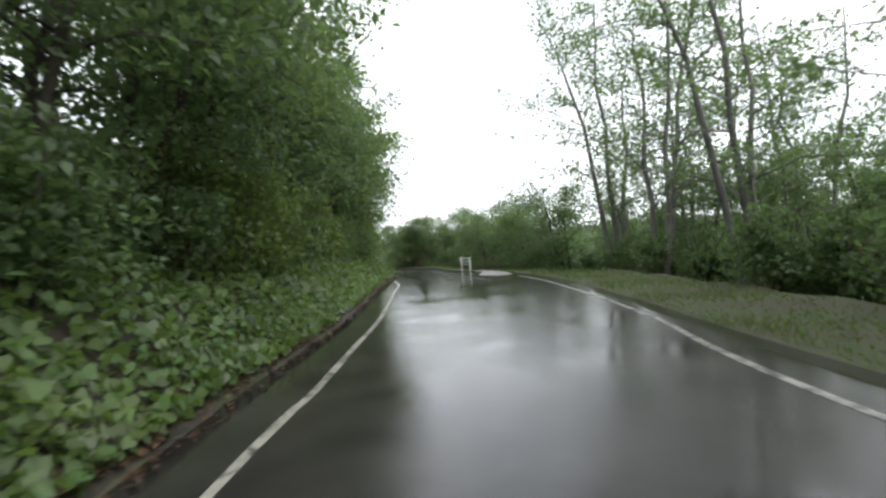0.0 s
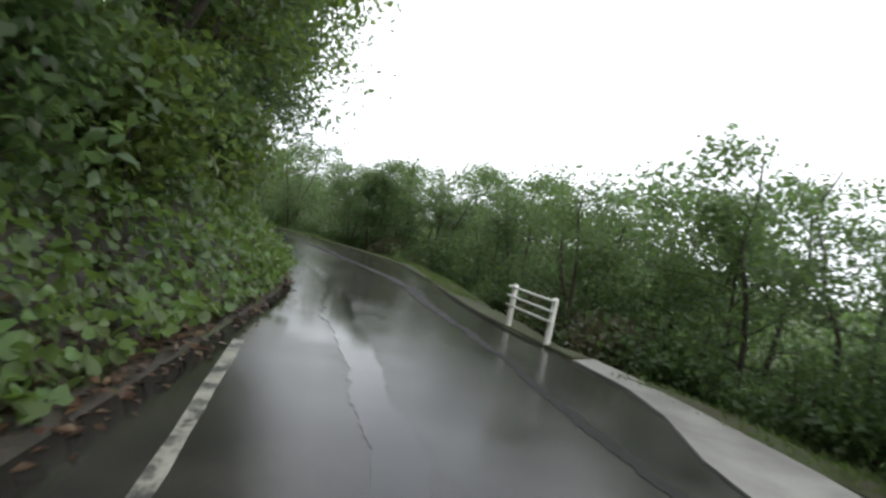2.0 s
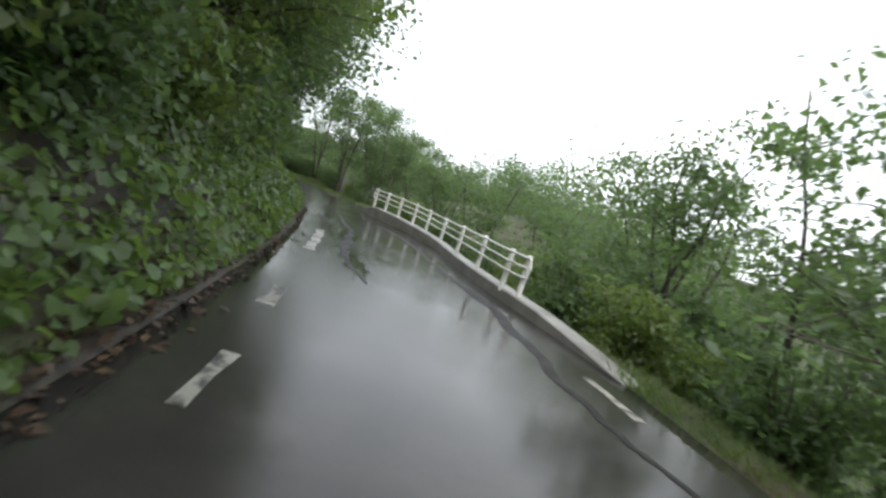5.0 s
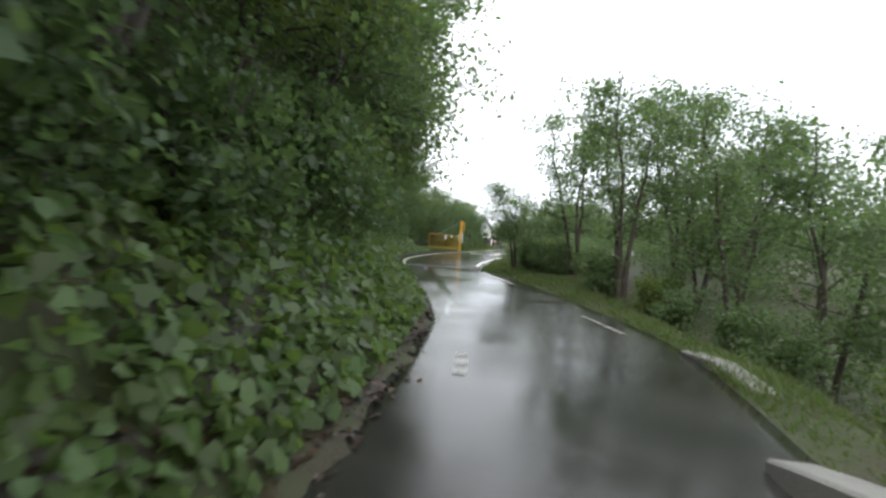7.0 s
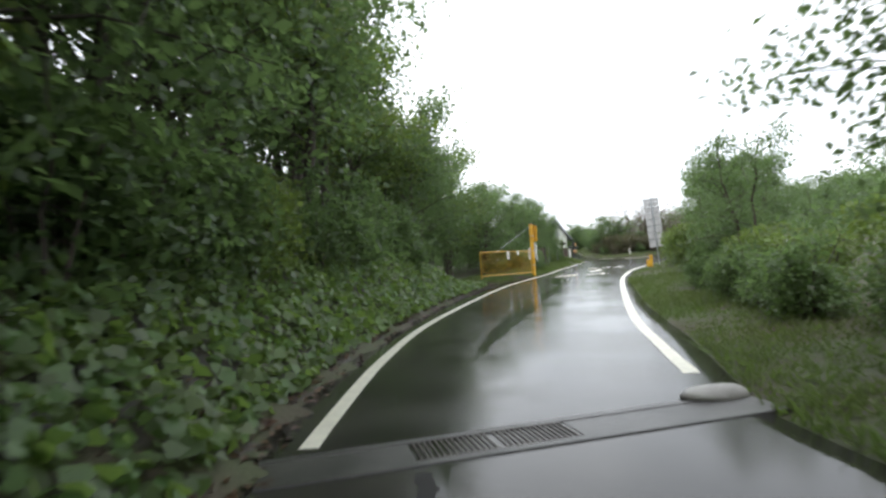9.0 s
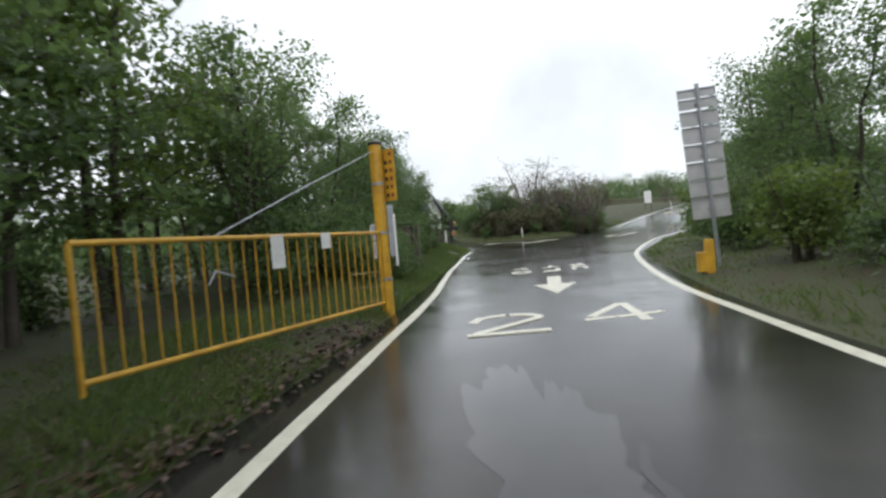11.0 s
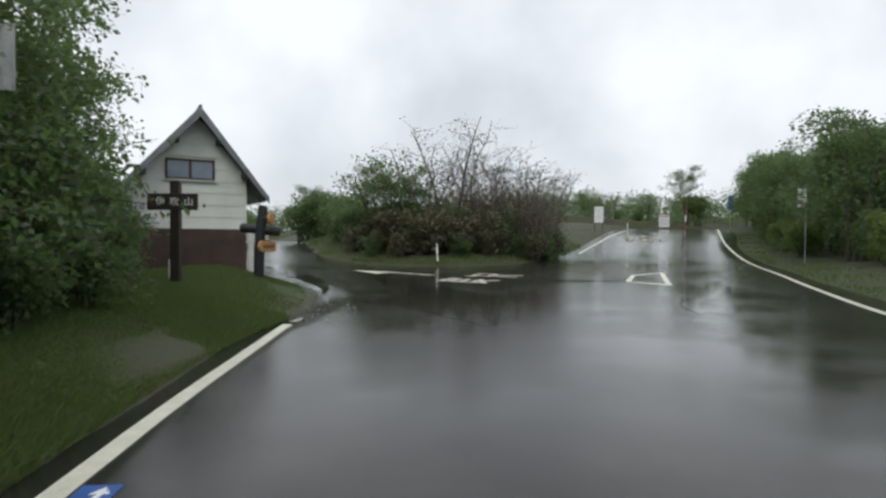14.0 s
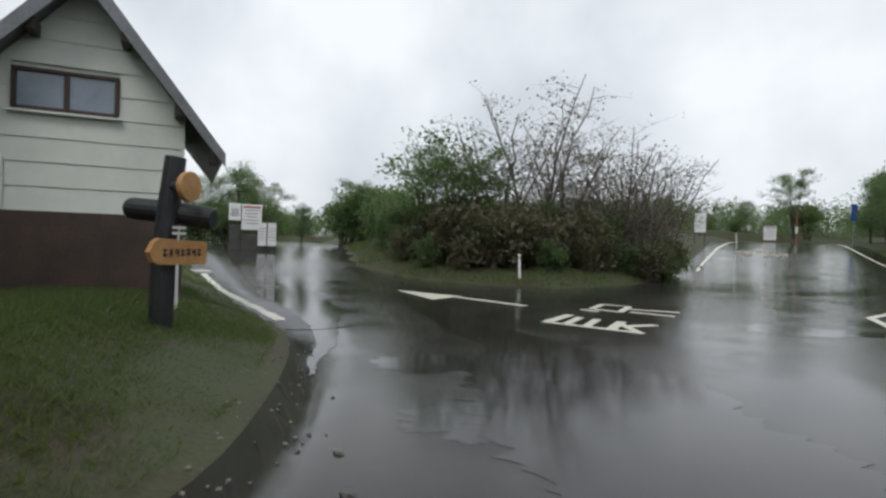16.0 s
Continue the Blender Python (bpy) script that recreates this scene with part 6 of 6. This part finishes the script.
    row(RIGHT, False, -120, -90, 2.0, 2.8, 5.0, ["shrub", "hedge", "hedge"], (0.8, 1.25), 46)
    row(LEFT, True, 19, 31, 1.0, 1.4, 2.1, ["hedge", "shrub", "shrub_light"], (0.32, 0.55), 45)
    for x, y, s, kind in ((-6.3, 35.4, 0.72, "open"), (-6.9, 37.4, 0.8, "shrub"), (-7.2, 38.4, 0.9, "hedge"), (-5.7, 35.7, 0.6, "shrub"), (-4.9, 34.2, 0.6, "shrub"), (-4.7, 32.6, 0.5, "hedge")):
        grow_at(kind, x, y, s, rng=rng)


build_plants()


def far_woods():
    """Woods on the slopes round about: rounded crowns of leaf clumps, too far off to count."""
    rng = np.random.default_rng(41)
    pts = {True: [], False: []}
    for x0, x1, y0, y1, n, tall in ((36, 120, -130, -10, 420, 11.0), (-60, -8, -110, 0, 90, 6.0), (16, 60, -8, 60, 150, 7.5), (-60, -14, 4, 60, 130, 5.5), (-70, 70, 122, 165, 260, 5.5), (46, 100, 40, 125, 160, 6.5), (-75, -32, 60, 125, 120, 5.0), (10, 40, -150, -138, 20, 8.0)):
        cx, cy = rng.uniform(x0, x1, n), rng.uniform(y0, y1, n)
        off = np.minimum(nearest(cx, cy, LEFT)[0], nearest(cx, cy, RIGHT)[0])
        ok = ~inside(cx, cy, OUTLINE) & (off > 9)
        cx, cy = cx[ok], cy[ok]
        cz = ground_height(cx, cy)
        for x, y, z, o in zip(cx, cy, cz, off[ok]):
            near_ = o < 45
            count = 420 if near_ else 120
            r, h = rng.uniform(1.8, 3.0), tall * rng.uniform(0.6, 1.15)
            d = rng.normal(0, 1, (count, 3))
            d /= np.linalg.norm(d, axis=1)[:, None]
            pts[near_].append(np.array((x, y, z + h * 0.40)) + d * (r, r, h * 0.55) * rng.uniform(0.6, 1.1, (count, 1)))
    root = tagged(new("far_woods"), "green broadleaf woods on the slopes around", "woods", kind="stuff")
    for near_, size in ((True, 0.30), (False, 0.70)):
        o = tagged(new("crowns", leaf_cloud("crowns", np.vstack(pts[near_]), size, LEAF_TREE, 12 + near_, flat=0.6, corners=3)), kind="stuff")
        o.parent = root


def undergrowth():
    """Low bushes that fill the slopes behind the roadside trees, too dense to count."""
    rng = np.random.default_rng(43)
    pts = []
    for line, left, y0, y1, n, near, far, tall in ((RIGHT, False, -122, -90, 110, 4.5, 12, 3.0), (RIGHT, False, -92, -36, 120, 3.5, 10, 2.2), (RIGHT, False, -36, 0, 60, 4.5, 12, 1.8), (RIGHT, False, 60, 110, 60, 4.0, 9, 2.6), (LEFT, True, 2, 36, 60, 5.0, 9.0, 2.2)):
        spots = along(line, y0, y1, 100.0 / n * 0.6, near, far, 7 + n, left)
        for (x, y), z in zip(spots, ground_height(spots[:, 0], spots[:, 1])):
            r, h = rng.uniform(0.7, 1.2), tall * rng.uniform(0.6, 1.2)
            pts.append(np.array((x, y, z)) + np.clip(rng.normal(0, 0.5, (460, 3)), -1, 1) * (r, r, h * 0.5) + (0, 0, h * 0.5))
    for k in range(60):
        x, y = rng.uniform(4, 46), rng.uniform(112.5, 119)
        z, h = height(x, y), rng.uniform(1.6, 2.8)
        pts.append(np.array((x, y, z)) + np.clip(rng.normal(0, 0.5, (160, 3)), -1, 1) * (1.3, 1.3, h * 0.5) + (0, 0, h * 0.45))
    pts = np.vstack(pts)
    tagged(new("undergrowth", leaf_cloud("undergrowth", pts, 0.12, LEAF_SHRUB, 14, flat=0.6, corners=3)), "dense green bushes filling the slopes behind the trees", "bushes", kind="stuff")


def fallen_leaves():
    """Dark wet leaf litter along the foot of the bank."""
    rng = np.random.default_rng(19)
    seg = np.diff(LEFT, axis=0)
    run = np.concatenate([[0], np.cumsum(np.hypot(*seg.T))])
    n = 24000
    s = rng.uniform(5, run[-1] * 0.62, n)
    x, y = np.interp(s, run, LEFT[:, 0]), np.interp(s, run, LEFT[:, 1])
    i = np.clip(np.searchsorted(run, s) - 1, 0, len(seg) - 1)
    d = seg[i] / np.hypot(*seg[i].T)[:, None]
    off = np.where(rng.random(n) < 0.5, 0.12 + rng.normal(0, 0.14, n), 0.15 + np.abs(rng.normal(0, 0.45, n)))
    p = np.stack([x - d[:, 1] * off, y + d[:, 0] * off], -1)
    z = np.where(off > 0, ground_height(p[:, 0], p[:, 1]) + 0.05, 0) + 0.012
    tagged(new("leaf_litter", leaf_cloud("leaf_litter", np.column_stack([p, z]), 0.06, LITTER, 20, flat=4.0)), "wet brown fallen leaves along the road edge", "leaves", kind="stuff")


far_woods()
undergrowth()
fallen_leaves()


def ground_cover():
    """Broad-leaved plants and ivy over the foot of the bank; the ones closest to the road as leaves of their own."""
    rng = np.random.default_rng(3)
    seg = np.diff(LEFT, axis=0)
    run = np.concatenate([[0], np.cumsum(np.hypot(*seg.T))])
    stop = np.interp(1.0, LEFT[60:170, 1], run[60:170])
    n = 52000
    s = rng.uniform(8, stop, n)
    x, y = np.interp(s, run, LEFT[:, 0]), np.interp(s, run, LEFT[:, 1])
    i = np.clip(np.searchsorted(run, s) - 1, 0, len(seg) - 1)
    d = seg[i] / np.hypot(*seg[i].T)[:, None]
    off = np.where((y > -86) & (y < -56), 0.06, 0.12) + 2.3 * rng.beta(1.1, 1.5, n)
    clump = 0.5 + 0.5 * np.sin(s * 1.9) * np.sin(s * 0.73 + off * 3)
    p = np.stack([x - d[:, 1] * off, y + d[:, 0] * off], -1)
    z = ground_height(p[:, 0], p[:, 1])
    lift = rng.uniform(0.02, 0.16, n) + (0.18 + 0.30 * step01((y + 92) / 8) * step01((-54 - y) / 8)) * clump * rng.random(n)
    pts = np.stack([p[:, 0] + d[:, 1] * lift * 0.5, p[:, 1] - d[:, 0] * lift * 0.5, z + lift], -1)
    lean_out = np.stack([d[:, 1], -d[:, 0], 0 * s], -1) * 0.9
    root = tagged(new("ground_cover"), "broad-leaved green plants and ivy covering the foot of the bank", "plants")
    single_ = (pts[:, 1] > -82) & (pts[:, 1] < -62) & (off < 0.45)
    keep = np.flatnonzero(single_)[:280]
    rest = np.ones(n, bool)
    rest[keep] = False
    close = (pts[:, 1] > -88) & (pts[:, 1] < -56) & (off < 1.3)
    for near_, corners, size in ((False, 6, 0.13), (True, 10, 0.098)):
        o = tagged(new("leaves", leaf_cloud("leaves", pts[rest & (close == near_)], size, LEAF_COVER, 4 + near_, flat=0.5, corners=corners, bias=lean_out[rest & (close == near_)])), kind="stuff")
        o.parent = root
    shapes = [leaf_cloud("leaf", np.zeros((1, 3)), 0.108, LEAF_COVER, 100 + k, flat=0.9, corners=10) for k in range(6)]
    for k, j in enumerate(keep):
        o = place(new("leaf", shapes[k % 6]), Matrix.Translation(pts[j]) @ pose(0, 0, 0, 0, 0, rng.uniform(0, 360)))
        o.parent = root


def grass():
    """Short wet grass along the verges, on the mound by the house and round the island."""
    rng = np.random.default_rng(9)
    spots = []
    for line, sign, y0, y1, n, near, far in ((RIGHT, -1, -127, -88, 12000, 0.05, 2.2), (RIGHT, -1, -82, -38, 9000, 0.02, 0.9), (RIGHT, -1, -38, 2, 30000, 0.02, 2.6), (RIGHT, -1, 2, 90, 14000, 0.02, 2.4), (LEFT, 1, 2, 22, 34000, 0.05, 4.0), (LEFT, 1, 22, 34, 50000, 0.04, 4.6), (LEFT, 1, 27, 36, 40000, 0.3, 4.5), (LEFT, 1, 14, 37, 60000, 0.0, 0.9), (LEFT, 1, 34, 46, 80000, 0.22, 6.5), (LEFT, 1, 46, 60, 5000, 0.05, 3.0), (ISLAND_LINE, 1, 50, 75, 14000, 0.02, 1.7)):
        seg = np.diff(line, axis=0)
        run = np.concatenate([[0], np.cumsum(np.hypot(*seg.T))])
        lo, hi = (run[k] for k in np.flatnonzero((line[:, 1] > y0 - 1) & (line[:, 1] < y1 + 1))[[0, -1]])
        s = rng.uniform(lo, hi, n * 3)
        x, y = np.interp(s, run, line[:, 0]), np.interp(s, run, line[:, 1])
        i = np.clip(np.searchsorted(run, s) - 1, 0, len(seg) - 1)
        d = seg[i] / (np.hypot(*seg[i].T)[:, None] + 1e-9)
        off = near + (far - near) * rng.beta(1.0, 1.6, n * 3)
        p = np.stack([x - d[:, 1] * off * sign, y + d[:, 0] * off * sign], -1)
        ok = (y > y0) & (y < y1)
        if line is not ISLAND_LINE:
            ok &= ~inside(p[:, 0], p[:, 1], OUTLINE)
        else:
            ok &= inside(p[:, 0], p[:, 1], ISLAND_LINE)
        spots.append(p[ok][:n])
    p = np.vstack(spots)
    z = ground_height(p[:, 0], p[:, 1])
    n = len(p)
    a = rng.uniform(0, 2 * np.pi, n)
    fine = np.where((p[:, 1] > 20) & (p[:, 1] < 48) & (p[:, 0] < 0), 0.55, 1.0)
    h = rng.uniform(0.06, 0.22, n) * (0.7 + 0.5 * np.sin(p[:, 0] * 1.3) * np.sin(p[:, 1] * 0.9)) * (0.35 + 0.65 * fine)
    w = rng.uniform(0.010, 0.024, n) * fine
    lean = rng.normal(0, 0.7, (n, 2)) * h[:, None]
    base = np.stack([p[:, 0], p[:, 1], z - 0.01], -1)
    side = np.stack([np.cos(a), np.sin(a), 0 * a], -1) * w[:, None]
    tip = base + np.concatenate([lean, h[:, None]], 1)
    verts = np.stack([base - side * 0.8, base + side * 0.8, tip], 1)
    faces = np.arange(n * 3).reshape(n, 3)
    tagged(new("grass", array_mesh("grass", verts.reshape(-1, 3), faces, GRASS)), "short wet green grass along the road verges", "grass", kind="stuff")


ground_cover()
grass()
